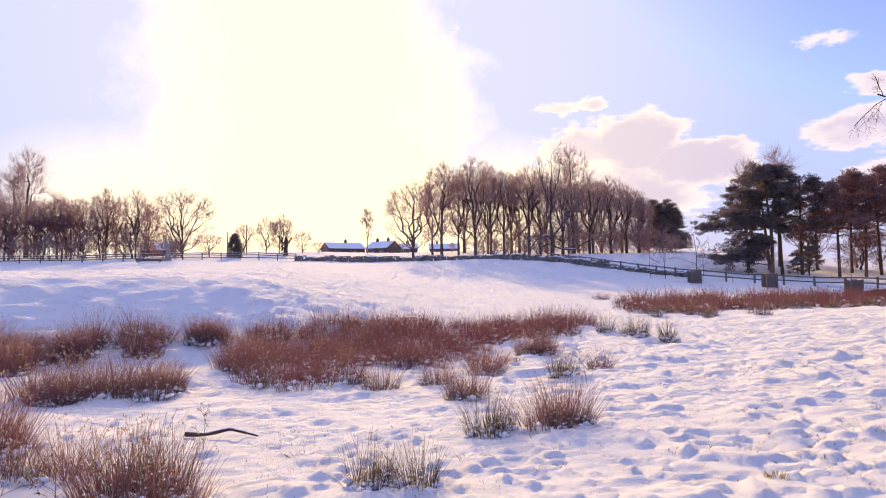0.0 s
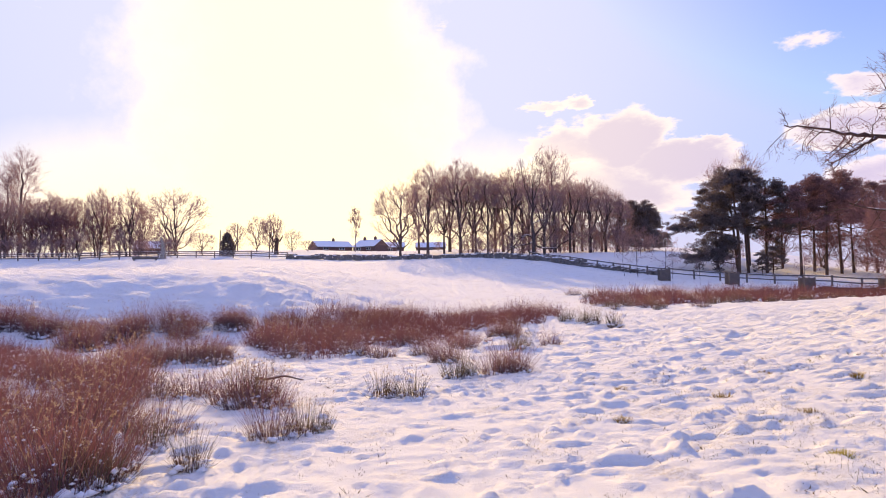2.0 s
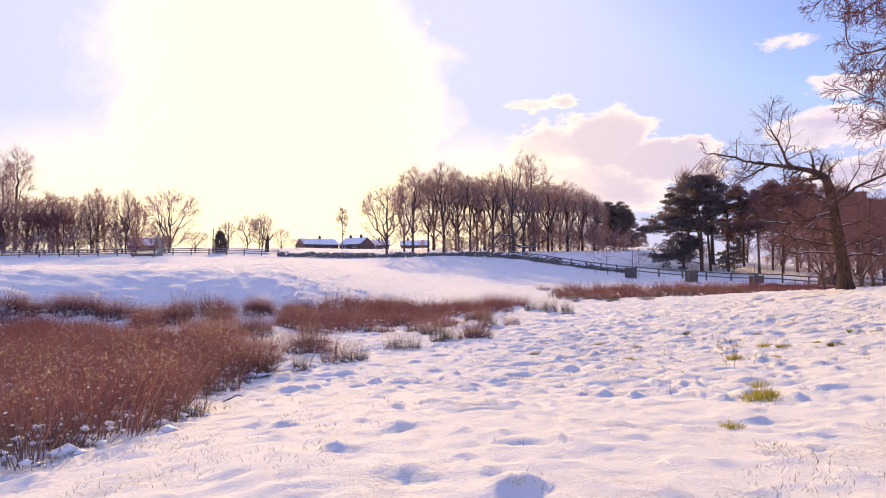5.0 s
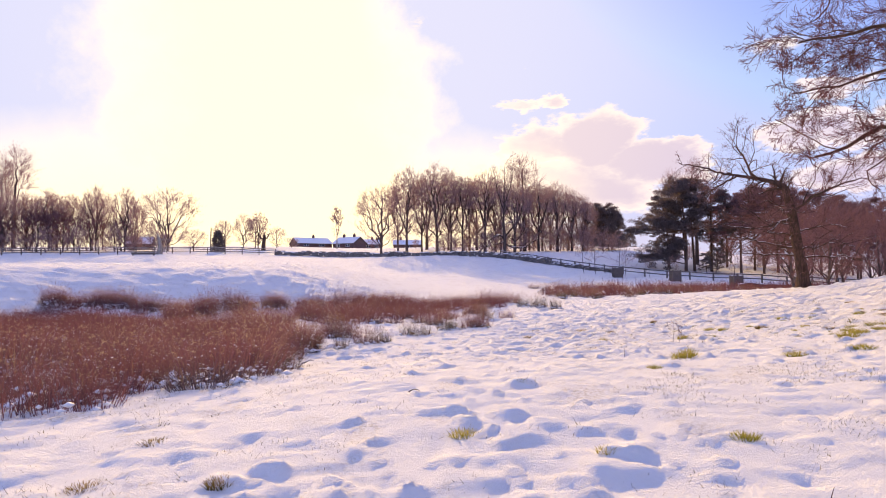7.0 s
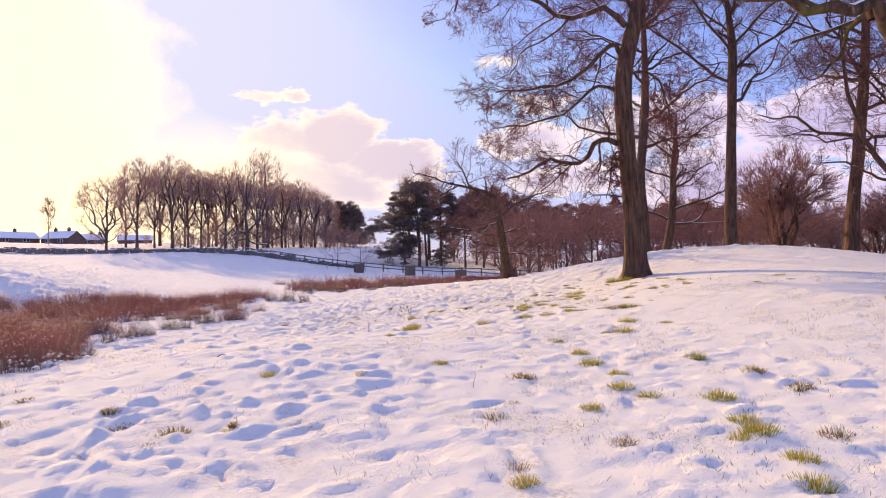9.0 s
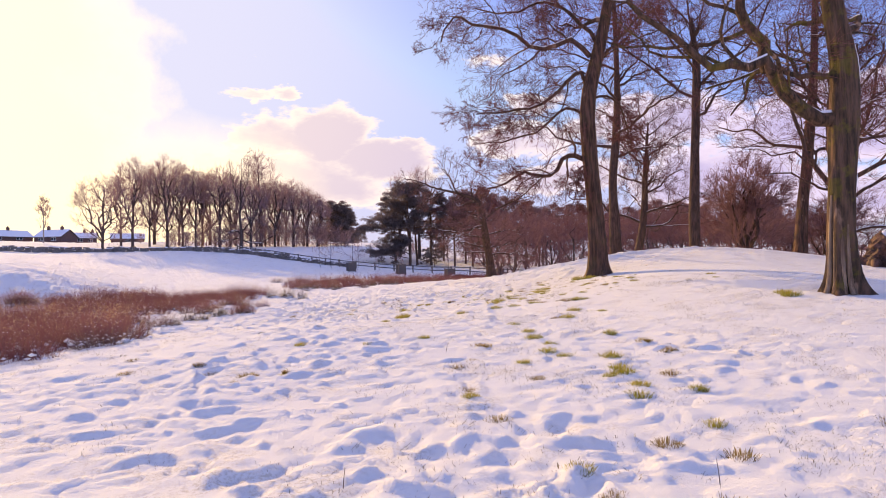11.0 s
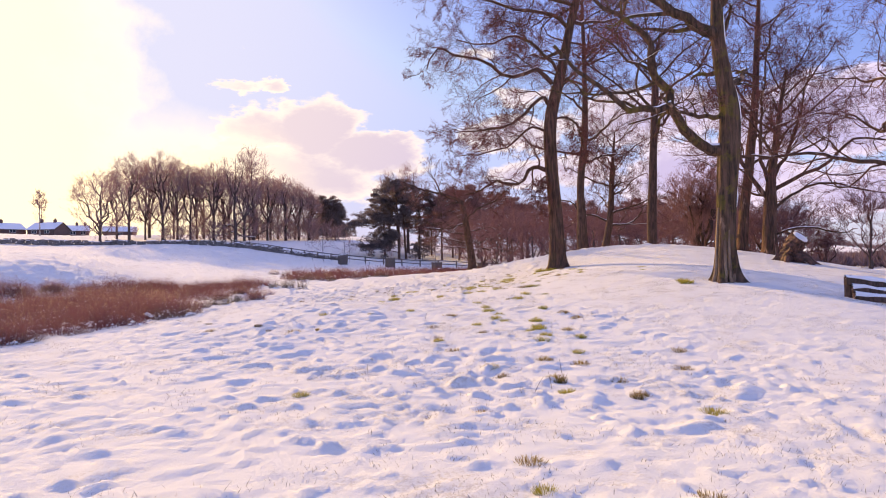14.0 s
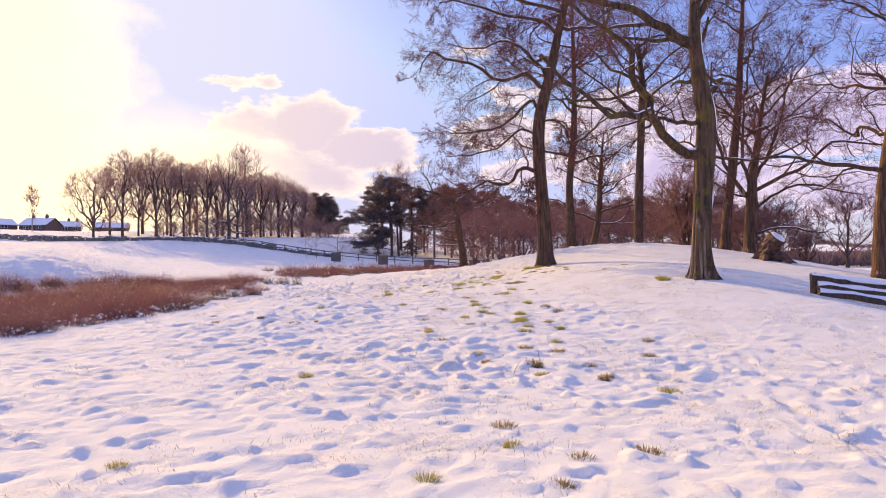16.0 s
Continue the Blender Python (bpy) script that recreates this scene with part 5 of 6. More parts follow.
# ---- houses beyond the wall ----
def house(x, y, turn, long, deep, eave, ridge, chimneys, windows, label):
    root = empty("house", x, y, on_ground(x, y, 0.1), label, "house", "houses beyond the wall")
    root.matrix_basis = pose(x, y, on_ground(x, y, 0.1), 0, 0, turn)
    a, d = long / 2, deep / 2
    v = np.array([(-a, -d, 0), (a, -d, 0), (a, d, 0), (-a, d, 0), (-a, -d, eave), (a, -d, eave), (a, d, eave), (-a, d, eave), (-a, 0, ridge - 0.12), (a, 0, ridge - 0.12)], float)
    bm = bmesh.new()
    vs = [bm.verts.new(q) for q in v]
    for face in ((0, 1, 5, 4), (2, 3, 7, 6), (1, 2, 6, 9, 5), (3, 0, 4, 8, 7)):
        bm.faces.new([vs[i] for i in face])
    me = bpy.data.meshes.new("wall")
    bm.to_mesh(me)
    bm.free()
    me.materials.append(BRICK)
    ob = new("wall", me)
    ob.parent = root
    slope = (ridge - eave) / d
    o = 0.4
    for s, nm in ((-1, "roof"), (1, "roof")):
        low, top = eave - slope * o, ridge
        q = np.array([(-a - 0.3, s * (d + o), low), (a + 0.3, s * (d + o), low), (a + 0.3, 0, top), (-a - 0.3, 0, top)], float)
        v = np.concatenate([q, q + [0, 0, 0.16]])
        f = np.array([[0, 1, 2, 3], [7, 6, 5, 4], [0, 4, 5, 1], [1, 5, 6, 2], [2, 6, 7, 3], [3, 7, 4, 0]])
        roof = link_mesh(nm, v, f, ROOF, root)
        qs = q * [0.985, 1, 1] + [0, 0, 0.165]
        v = np.concatenate([qs, qs + [0, 0, 0.09]])
        link_mesh("snow", v, f, LOOSE_SNOW, roof, "snow lying over the roof slope")
    for cx in chimneys:
        v, f = beam((cx, 0, ridge - 0.4), (cx, 0, ridge + 1.0), 0.75, 0.55)
        ch = link_mesh("chimney", v, f, BRICK, root)
        v, f = beam((cx, 0, ridge + 1.0), (cx, 0, ridge + 1.35), 0.28, 0.28)
        link_mesh("chimney_pot", v, f, BRICK, ch)
    for wx, wz, ww, wh in windows:
        v, f = beam((wx - ww / 2, -d - 0.02, wz), (wx + ww / 2, -d - 0.02, wz), 0.10, wh)
        win = link_mesh("window", v, f, WHITE_PAINT, root)
        for k in (-1, 1):
            v, f = beam((wx + k * ww / 4 - ww * 0.2, -d - 0.06, wz), (wx + k * ww / 4 + ww * 0.2, -d - 0.06, wz), 0.06, wh * 0.84)
            link_mesh("pane", v, f, GLASS, win)
    return root


ROOF = material("dark_roof_tile", plain_look(rgb(0.07, 0.055, 0.055), rgb(0.15, 0.12, 0.11), 3.0))
house(-18.3, 200.0, -32, 8.2, 7.0, 1.9, 3.9, (-2.2, 1.9), ((-2.0, 1.2, 1.5, 0.9), (1.8, 1.2, 1.5, 0.9)), "low brick house with a snow-covered roof")
house(-11.4, 207.0, 4, 6.4, 6.5, 1.9, 3.5, (0.0, 2.2), ((-1.2, 1.2, 1.4, 0.9), (1.5, 1.2, 1.2, 0.9)), "low brick house end with two chimneys")
house(-31.0, 202.0, 28, 11.4, 8.0, 1.5, 3.3, (0.8,), ((-3.0, 1.0, 1.6, 0.8), (2.2, 1.0, 1.7, 0.8)), "long brick bungalow with a snowy roof")
house(0.5, 212.0, 0, 9.5, 6.5, 2.0, 3.6, (-2.4,), ((0.0, 1.2, 1.4, 0.9),), "brick house half hidden behind the wood")
house(-57.0, 130.0, 12, 5.0, 5.0, 1.0, 2.4, (), ((1.0, 0.6, 0.9, 0.5),), "dark-roofed farm building behind the trees")


def pole(x, y, high):
    v, f = tube(np.array([[[0, 0, -0.3], [0, 0, high * 0.5], [0.05, 0, high]]]), np.array([[0.13, 0.11, 0.09]]), 8)
    ob = link_mesh("utility_pole", v, f, WOOD)
    ob.matrix_basis = pose(x, y, on_ground(x, y))
    tagged(ob, "plain dark wooden utility pole", "pole", "poles by the houses")
    return ob


pole(-37.0, 112.0, 4.4)
pole(-39.2, 130.0, 5.8)


def dome_bush(x, y, high, wide, seed, label, flat=1.0):
    r = np.random.default_rng(seed)
    root = empty("clipped_conifer", x, y, on_ground(x, y), label, "conifer")
    v, f = tube(np.array([[[0, 0, -0.2], [0, 0, high * 0.4], [0, 0, high * 0.85]]]), np.array([[0.18, 0.12, 0.04]]), 6)
    link_mesh("trunk", v, f, DARK_BARK, root)
    n = 150
    z = r.random(n) ** 0.8
    a = r.random(n) * 6.283
    rad = wide / 2 * np.sqrt(np.clip(1 - z ** 1.8, 0.02, 1)) * (0.75 + 0.25 * r.random(n))
    c = np.stack([np.cos(a) * rad, np.sin(a) * rad, z * high], 1)
    v, f = tufts(r, c, np.full(n, wide * 0.13), 40, 0.3, 0.05, 1.0)
    tagged(link_mesh("foliage", v, f, NEEDLE, root), kind="stuff")
    return root


dome_bush(73.0, 196.0, 5.2, 4.2, 5, "dark rounded conifer on the snowy hill")
dome_bush(-34.5, 108.0, 3.7, 2.2, 6, "dark pointed conifer by the far fence")

# pale dead tree and trough by the far fence
r2 = np.random.default_rng(44)
dead = [np.array(q) for q in ((0, 0, 0), (0.1, 0, 1.2), (-0.05, 0, 2.4), (-0.35, 0, 3.4))]
branched_tree("dead_tree", "pale barkless dead tree by the far fence", (-40.8, 96.6), dead, [0.42, 0.34, 0.26, 0.10],
              [([(0, 0, 2.0), (0.4, 0, 2.4), (1.0, 0, 2.6), (2.0, 0.2, 2.2)], 0.12), ([(0.0, 0, 1.0), (0.6, 0, 0.9), (1.3, 0.1, 0.2)], 0.12), ([(0, 0, 1.6), (-0.5, 0, 2.0), (-0.8, 0, 2.0)], 0.08)], 45, PALE_BARK, FAR_TWIG,
              [(2, 0.3, 45, 0.2, 0.05, 4, 0.5)], flare=0.5, snow=False)
stag = [np.array(q) for q in ((0, 0, 0), (0.0, 0, 1.2), (0.2, 0, 2.6), (0.1, 0, 3.2))]
branched_tree("broken_tree", "broken stag-headed dead tree by the wall", (-28.5, 118.0), stag, [0.4, 0.36, 0.3, 0.2],
              [([(0.1, 0, 2.2), (0.8, 0, 2.8), (1.2, 0, 3.6)], 0.2), ([(0.0, 0, 2.2), (-0.8, 0, 3.0), (-1.2, 0, 4.2)], 0.18), ([(0.1, 0, 2.9), (0.2, 0, 3.8)], 0.14)], 46, DARK_BARK, FAR_TWIG,
              [(3, 0.3, 45, 0.2, 0.05, 4, 0.5)], flare=0.3, snow=False)


def trough(x, y, turn):
    root = empty("feed_trough", x, y, on_ground(x, y, 0.02), "long low dark feeding trough in the snowy field", "trough")
    root.matrix_basis = pose(x, y, on_ground(x, y, 0.02), 0, 0, turn)
    for sy in (-0.3, 0.3):
        v, f = beam((-1.7, sy, 0.38), (1.7, sy, 0.38), 0.05, 0.32)
        link_mesh("side_panel", v, f, WOOD, root)
    for sx in (-1.7, 1.7):
        v, f = beam((sx, -0.33, 0.38), (sx, 0.33, 0.38), 0.05, 0.32)
        link_mesh("end_panel", v, f, WOOD, root)
        for sy in (-0.26, 0.26):
            v, f = beam((sx * 0.9, sy, -0.1), (sx * 0.9, sy, 0.3), 0.09, 0.09)
            link_mesh("leg", v, f, WOOD, root)
    v, f = beam((-1.68, 0, 0.27), (1.68, 0, 0.27), 0.56, 0.04)
    link_mesh("base", v, f, WOOD, root)
    return root


trough(-41.5, 92.0, 4)


# ---- great stump and log fence past the mound ----
def stump(x, y, turn):
    root = empty("sawn_stump", x, y, on_ground(x, y, 0.1), "great sawn tree stump tipped over, snow on its cut face", "stump")
    root.matrix_basis = pose(x, y, on_ground(x, y, 0.1), 0, 0, turn) @ Matrix.Diagonal((0.78, 0.78, 0.78, 1))
    r = np.random.default_rng(8)
    line = np.array([(-0.15, 0.2, -0.1), (-0.12, 0.12, 0.35), (-0.05, 0.0, 0.75), (0.06, -0.15, 1.10), (0.26, -0.40, 1.45)], float)
    v, f = flared(smooth_line(line, 14), np.interp(np.linspace(0, 1, 14), [0, 0.3, 1], [0.60, 0.48, 0.44]), 26, r, 0.9, 7)
    v = v + r.normal(size=v.shape) * 0.035
    link_mesh("trunk", v, f, CUT_WOOD, root)
    d = unit(line[-1] - line[-2])
    v, f = tube(np.array([[line[-1] - d * 0.06, line[-1] + d * 0.02]]), np.array([[0.45, 0.42]]), 16)
    link_mesh("cut_face", np.concatenate([v, [line[-1] + d * 0.02]]), np.concatenate([f, np.array([[16 + k, 16 + (k + 1) % 16, 32, 32] for k in range(16)])]), CUT_WOOD, root)
    e1 = unit(np.cross([0, 1.0, 0], d))
    tilt = np.stack([e1, np.cross(d, e1), d], 1)
    ring = [(np.cos(t) * 0.42, np.sin(t) * 0.42) for t in np.arange(14) * 2 * np.pi / 14]
    pts = [tilt @ np.array([cx, cy, h]) + line[-1] + d * 0.02 for h, k in ((0, 1.0), (0.07, 0.96), (0.11, 0.6)) for cx, cy in [(a * k, b * k) for a, b in ring]]
    pts.append(line[-1] + d * 0.14)
    fs = [[l * 14 + k, l * 14 + (k + 1) % 14, (l + 1) * 14 + (k + 1) % 14, (l + 1) * 14 + k] for l in range(2) for k in range(14)] + [[28 + k, 28 + (k + 1) % 14, 42, 42] for k in range(14)]
    link_mesh("snow_cap", np.array(pts), np.array(fs), LOOSE_SNOW, root, "smooth cap of snow", smooth=True)
    for pts in ([(0.1, -0.2, 0.6), (0.6, -0.25, 0.45), (0.95, -0.3, 0.1), (1.4, -0.35, -0.15)], [(-0.3, -0.2, 0.3), (-0.5, -0.5, 0.3), (-0.7, -0.7, 0.0)], [(0.1, -0.4, 0.35), (0.35, -0.8, 0.30), (0.6, -1.1, -0.1)]):
        q = smooth_line(pts, 8)
        v, f = tube(q[None], np.linspace(0.26, 0.1, 8)[None], 8)
        link_mesh("root", v, f, CUT_WOOD, root, smooth=True)
    return root


stump(21.6, -4.3, -28)


def log_fence(x0, y0):
    """Three wide split rails between two posts, running down the slope, with snow on them."""
    r = np.random.default_rng(12)
    base = np.array([x0, y0, on_ground(x0, y0)])
    root = empty("log_fence", *base, "low dark fence of thick split rails topped with snow", "fence")
    for s in (0.0, 3.6):
        p = RIGHT * s - DEEP * 0.08 * s - [0, 0, 0.14 * s]
        v, f = beam(p - [0, 0, 0.6], p + [0, 0, 0.56], 0.10, 0.13, jitter=0.008, rng=r)
        link_mesh("post", v, f, DARK_BARK, root)
    for h, t, w_, off in ((0.03, 0.17, 0.14, 0.20), (0.21, 0.18, 0.12, 0.11), (0.42, 0.20, 0.11, 0.05)):
        s = np.linspace(-0.12 if h > 0.3 else 0.02, 3.8, 14)[:, None]
        q = RIGHT * s - DEEP * (0.08 * s + off) + np.array([0, 0, 1.0]) * (h - 0.14 * s) + r.normal(size=(14, 3)) * [0.008, 0.008, 0.010]
        k = np.array([[-w_ / 2, -t / 2], [w_ / 2, -t / 2], [w_ / 2, t * 0.35], [w_ / 5, t / 2], [-w_ / 2, t * 0.42]])
        side = unit(np.cross(RIGHT, [0, 0, 1.0]))
        ring = q[:, None, :] + (k[None, :, :1] * side + k[None, :, 1:] * np.array([0, 0, 1.0])) * (1 + 0.07 * r.normal(size=(14, 5, 1)))
        f = [[i * 5 + c, i * 5 + (c + 1) % 5, i * 5 + 5 + (c + 1) % 5, i * 5 + 5 + c] for i in range(13) for c in range(5)] + [[4, 3, 2, 1], [4, 1, 0, 0], [65, 66, 67, 68], [65, 68, 69, 69]]
        rail = link_mesh("rail", ring.reshape(-1, 3), np.array(f), DARK_BARK, root)
        v, f = tube((q + [0, 0, t * 0.42])[None], (0.082 * (0.7 + 0.5 * r.random(14)))[None], 8)
        link_mesh("snow", v, f, LOOSE_SNOW, rail, smooth=True)
    return root


log_fence(11.75, -12.5)
rail_fence("grey post-and-rail fence across the valley field", [(34, -3), (48, -12), (66, -22), (90, -34)], 2.8, 1.1, (0.4, 0.85), 7)


# ---- far woods on the valley side ----
def far_wood(name, label, spots, seed, high, mat):
    r = np.random.default_rng(seed)
    pts, rad = [], []
    for x, y in spots:
        z = float(land(x, y))
        h = high * (0.7 + 0.5 * r.random())
        for _ in range(46):
            a, o, low = r.random() * 6.283, math.sqrt(r.random()) * h * 0.5, 0.15 + 0.5 * r.random()
            top = h * (1.0 - 0.45 * (o / (h * 0.5)) ** 2) * (0.8 + 0.2 * r.random())
            pts.append([[x + math.cos(a) * o * 0.3, y + math.sin(a) * o * 0.3, z + top * low * 0.6], [x + math.cos(a) * o * 0.8, y + math.sin(a) * o * 0.8, z + top * 0.7], [x + math.cos(a) * o, y + math.sin(a) * o, z + top]])
            rad.append([0.12, 0.20, 0.05])
    v, f = ribbon(np.array(pts), np.array(rad), r)
    return tagged(link_mesh(name, v, f, mat), label, "woods", kind="stuff")


fr = np.random.default_rng(23)
spots = []
for k in range(1500):
    a, d = radians(38 + 40 * fr.random()), 250 + 420 * fr.random() ** 1.3
    if ripple(d * math.sin(a), d * math.cos(a), 120.0, 71) > -0.6 and d * math.cos(a) < 0.75 * d * math.sin(a) + 20:
        spots.append((d * math.sin(a), d * math.cos(a)))
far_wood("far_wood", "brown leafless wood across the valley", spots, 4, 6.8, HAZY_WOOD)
spots = []
for k in range(520):
    a, d = radians(42 + 54 * fr.random()), 1350 + 90 * math.sin(k) + 160 * fr.random()
    if ripple(d * math.sin(a), d * math.cos(a), 150.0, 72) > -0.1:
        spots.append((d * math.sin(a), d * math.cos(a)))
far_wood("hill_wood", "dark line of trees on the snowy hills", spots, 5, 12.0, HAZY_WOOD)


# ---- rushes ----
def blades(rng, count, spread, high, wide, splay=0.35, bend=0.25, points=4, short=0.55):
    """Blades round the origin: vertices and quads. short: how low the lowest are, against the highest."""
    a = rng.random(count) * 6.283
    r = spread * np.sqrt(rng.random(count))
    foot = np.stack([np.cos(a) * r, np.sin(a) * r, np.full(count, -0.06)], 1)
    out = np.stack([np.cos(a), np.sin(a), np.zeros(count)], 1) * (r / max(spread, 1e-6))[:, None] * splay + np.append(rng.normal(size=(count, 2)) * splay * 0.45, np.zeros((count, 1)), 1)
    h = high * (short + (1.05 - short) * rng.random(count)) * (1.05 - 0.35 * (r / max(spread, 1e-6)) ** 2)
    s = np.linspace(0, 1, points)
    line = foot[:, None, :] + (h[:, None, None] * s[None, :, None]) * np.array([0, 0, 1.0]) + out[:, None, :] * (h[:, None, None] * (s ** (1 + bend * 2))[None, :, None])
    b = rng.random(count) * 6.283
    side = np.stack([np.cos(b), np.sin(b), np.zeros(count)], 1)[:, None, :]
    w_ = (wide * (0.7 + 0.6 * rng.random(count)))[:, None, None] * (1.0 - 0.75 * s)[None, :, None]
    v = np.stack([line - side * w_ / 2, line + side * w_ / 2], 2).reshape(-1, 3)
    i = (np.arange(count) * points * 2)[:, None] + (np.arange(points - 1) * 2)[None, :]
    return v, np.stack([i, i + 1, i + 3, i + 2], -1).reshape(-1, 4)


def rush_pattern(seed, count, spread, high, mat, label, splay=0.4, snow=14, wide=0.008, litter=0.5):
    """A clump of rush: tall blades, a tangle of low dead ones round the foot, pale seed heads and caught snow."""
    r = np.random.default_rng(seed)
    v, f = join([blades(r, count, spread, high, wide, splay, short=0.35), blades(r, int(count * litter), spread * 1.05, high * 0.42, wide * 1.1, 0.95, 0.1, 3, 0.3)])
    ob = link_mesh("rush_clump", v, f, mat)
    tagged(ob, label, "rushes", "rush clumps in the wet hollow")
    heads = np.stack([r.normal(size=30) * spread * 0.7, r.normal(size=30) * spread * 0.7, high * (0.45 + 0.5 * r.random(30))], 1)
    v, f = tufts(r, heads, np.full(30, 0.016), 5, 0.022, 0.007, 1.0)
    tagged(link_mesh("seed_head", v, f, SEED_HEAD, ob), kind="stuff")
    if snow:
        v, f = join([snow_clods(r, snow, spread * 1.3, 0.06, -0.03, 0.09), snow_clods(r, 26, spread * 1.1, 0.028, 0.02, 0.2), snow_clods(r, 16, spread, 0.012, 0.15, high * 0.6)])
        tagged(link_mesh("snow", v, f, LOOSE_SNOW, ob, smooth=True), kind="stuff")
    return ob


brown = [rush_pattern(200 + k, 300, 0.40, 0.82, RUSH, "red-brown clump of soft rush in snow", 0.5, 26, litter=0.5) for k in range(4)]
green = [rush_pattern(210 + k, 190, 0.24, 0.76, GREEN_RUSH, "olive-green tufted rush clump with snow at its foot", 0.34, 30) for k in range(3)]


def clump(patterns, x, y, size, k, high=1.0, sink=0.02):
    ob = patterns[k % len(patterns)]
    copy_thing(ob, pose(x, y, on_ground(x, y, sink), 0, 0, (k * 77) % 360) @ Matrix.Diagonal((size, size, size * high, 1)))


def inside(x, y, poly):
    c = False
    for (ax, ay), (bx, by) in zip(poly, poly[1:] + poly[:1]):
        if (ay > y) != (by > y) and x < (bx - ax) * (y - ay) / (by - ay) + ax:
            c = not c
    return c


rr = np.random.default_rng(9)


def scatter(poly, gap, gone=0.0, gaps=-0.5):
    xs, ys = [p[0] for p in poly], [p[1] for p in poly]
    out = []
    for x in np.arange(min(xs), max(xs), gap):
        for y in np.arange(min(ys), max(ys), gap):
            px_, py_ = x + rr.normal() * gap * 0.32, y + rr.normal() * gap * 0.32
            if inside(px_, py_, poly) and rr.random() > gone and ripple(px_, py_, 1.7, 31) > gaps + gone:
                out.append((px_, py_))
    return out


# green clumps that stand apart in the snow: x, y, size
for k, (x, y, size) in enumerate(((-0.76, 6.4, 0.78), (-0.58, 6.55, 0.5), (-0.27, 6.3, 0.78), (0.50, 8.4, 0.95), (0.72, 8.6, 0.7), (1.5, 8.65, 0.6), (2.4, 13.6, 1.0), (2.55, 13.8, 0.8), (6.5, 21.8, 1.2), (6.2, 22.2, 1.1), (7.0, 20.6, 1.1), (5.8, 23.6, 1.2),
                                  (-1.5, 3.7, 0.72), (-1.3, 3.8, 0.5), (-2.25, 2.1, 0.62), (-3.05, 3.0, 0.75), (-2.9, 1.6, 0.9), (-2.6, 6.1, 1.0), (-2.9, 6.2, 1.1), (-2.7, -3.2, 0.6), (-2.5, -2.95, 0.5), (3.0, 19.4, 1.1))):
    clump(green, x, y, size, k)
# brown islands in the snow: x, y, radius
k = 0
for x, y, r in ((-3.1, 6.1, 0.36), (-5.8, 7.75, 0.62), (-5.05, 5.95, 0.55), (-6.7, 8.6, 0.5), (-3.5, 3.9, 0.45), (-4.3, 4.55, 0.6), (-7.6, 9.6, 0.5), (-4.45, 6.9, 0.15), (-3.9, 6.9, 0.12), (-6.9, 12.4, 0.95), (-5.6, 12.5, 0.8), (-9.7, 17.4, 0.8), (-8.8, 19.3, 0.8), (-7.4, 19.9, 0.9), (-10.2, 15.7, 0.7), (-11.0, 16.9, 0.7), (-12.4, 17.3, 0.7), (-14.4, 17.6, 0.8), (-15.3, 17.1, 0.6), (-13.4, 17.9, 0.55), (-11.6, 18.0, 0.5), (-16.4, 16.9, 0.6), (-10.3, 18.5, 0.6), (-8.2, 17.9, 0.5), (-0.66, 16.5, 0.45), (0.26, 11.4, 0.42),
                (1.35, 8.85, 0.45), (1.75, 9.0, 0.3), (3.5, 15.2, 0.2), (2.5, 18.5, 0.5), (-5.4, 8.2, 0.35), (-1.85, 3.5, 0.22), (-2.73, 5.45, 0.36), (-2.35, 5.7, 0.35), (-3.1, 1.8, 0.6), (-3.3, -1.75, 0.4), (-3.75, -1.0, 0.5), (-3.4, -2.3, 0.35), (-3.25, 0.1, 0.35), (-5.6, 7.1, 0.35), (-0.2, 13.2, 0.35), (1.0, 14.8, 0.4), (-1.4, 12.6, 0.3)):
    for q in range(max(1, int(9 * r * r + 0.8))):
        a, d = rr.random() * 6.283, r * 0.72 * math.sqrt(rr.random())
        k += 1
        clump(brown, x + d * math.cos(a), y + d * math.sin(a), (0.78 + 0.45 * rr.random()) * min(1.0, 0.6 + 0.6 * r), k, 0.95 + 0.25 * rr.random())
MAIN = [(-5.7, 17.0), (-3.6, 13.2), (-2.7, 11.6), (-2.0, 12.9), (-1.5, 16.0), (1.2, 19.3), (4.1, 22.2), (5.7, 25.5), (6.4, 28.6), (3.0, 28.0), (-2.0, 26.5), (-6.2, 21.4)]
LEFT = [(-5.4, -6.3), (-4.2, -6.0), (-3.5, -5.2), (-2.8, -4.8), (-2.75, -3.6), (-2.8, -2.6), (-3.5, -0.9), (-3.1, -0.4), (-2.8, 0.3), (-3.0, 1.7), (-3.6, 3.0), (-4.8, 4.0), (-6.6, 5.6), (-9.0, 9.0), (-12.0, 12.5), (-18.0, 14.5), (-17.0, 2.0), (-14.0, -5.0), (-8.0, -7.5)]
REAR = [(-4.9, 4.2), (-5.4, 6.4), (-6.8, 9.2), (-8.4, 12.0), (-11.0, 14.6), (-16.0, 17.2), (-18.0, 14.5), (-12.0, 12.5), (-9.0, 9.0), (-6.6, 5.6)]
FRONT = [(-1.4, 15.6), (1.0, 16.0), (2.8, 18.0), (4.2, 21.0), (1.5, 19.3), (-1.0, 17.0)]
STRIP = [(9.5, 36.0), (14.0, 33.0), (21.0, 35.0), (30.0, 38.0), (40.0, 44.0), (52.0, 50.0), (48.0, 56.0), (36.0, 53.0), (22.0, 46.0), (12.0, 42.0)]
k = 0
rest = []
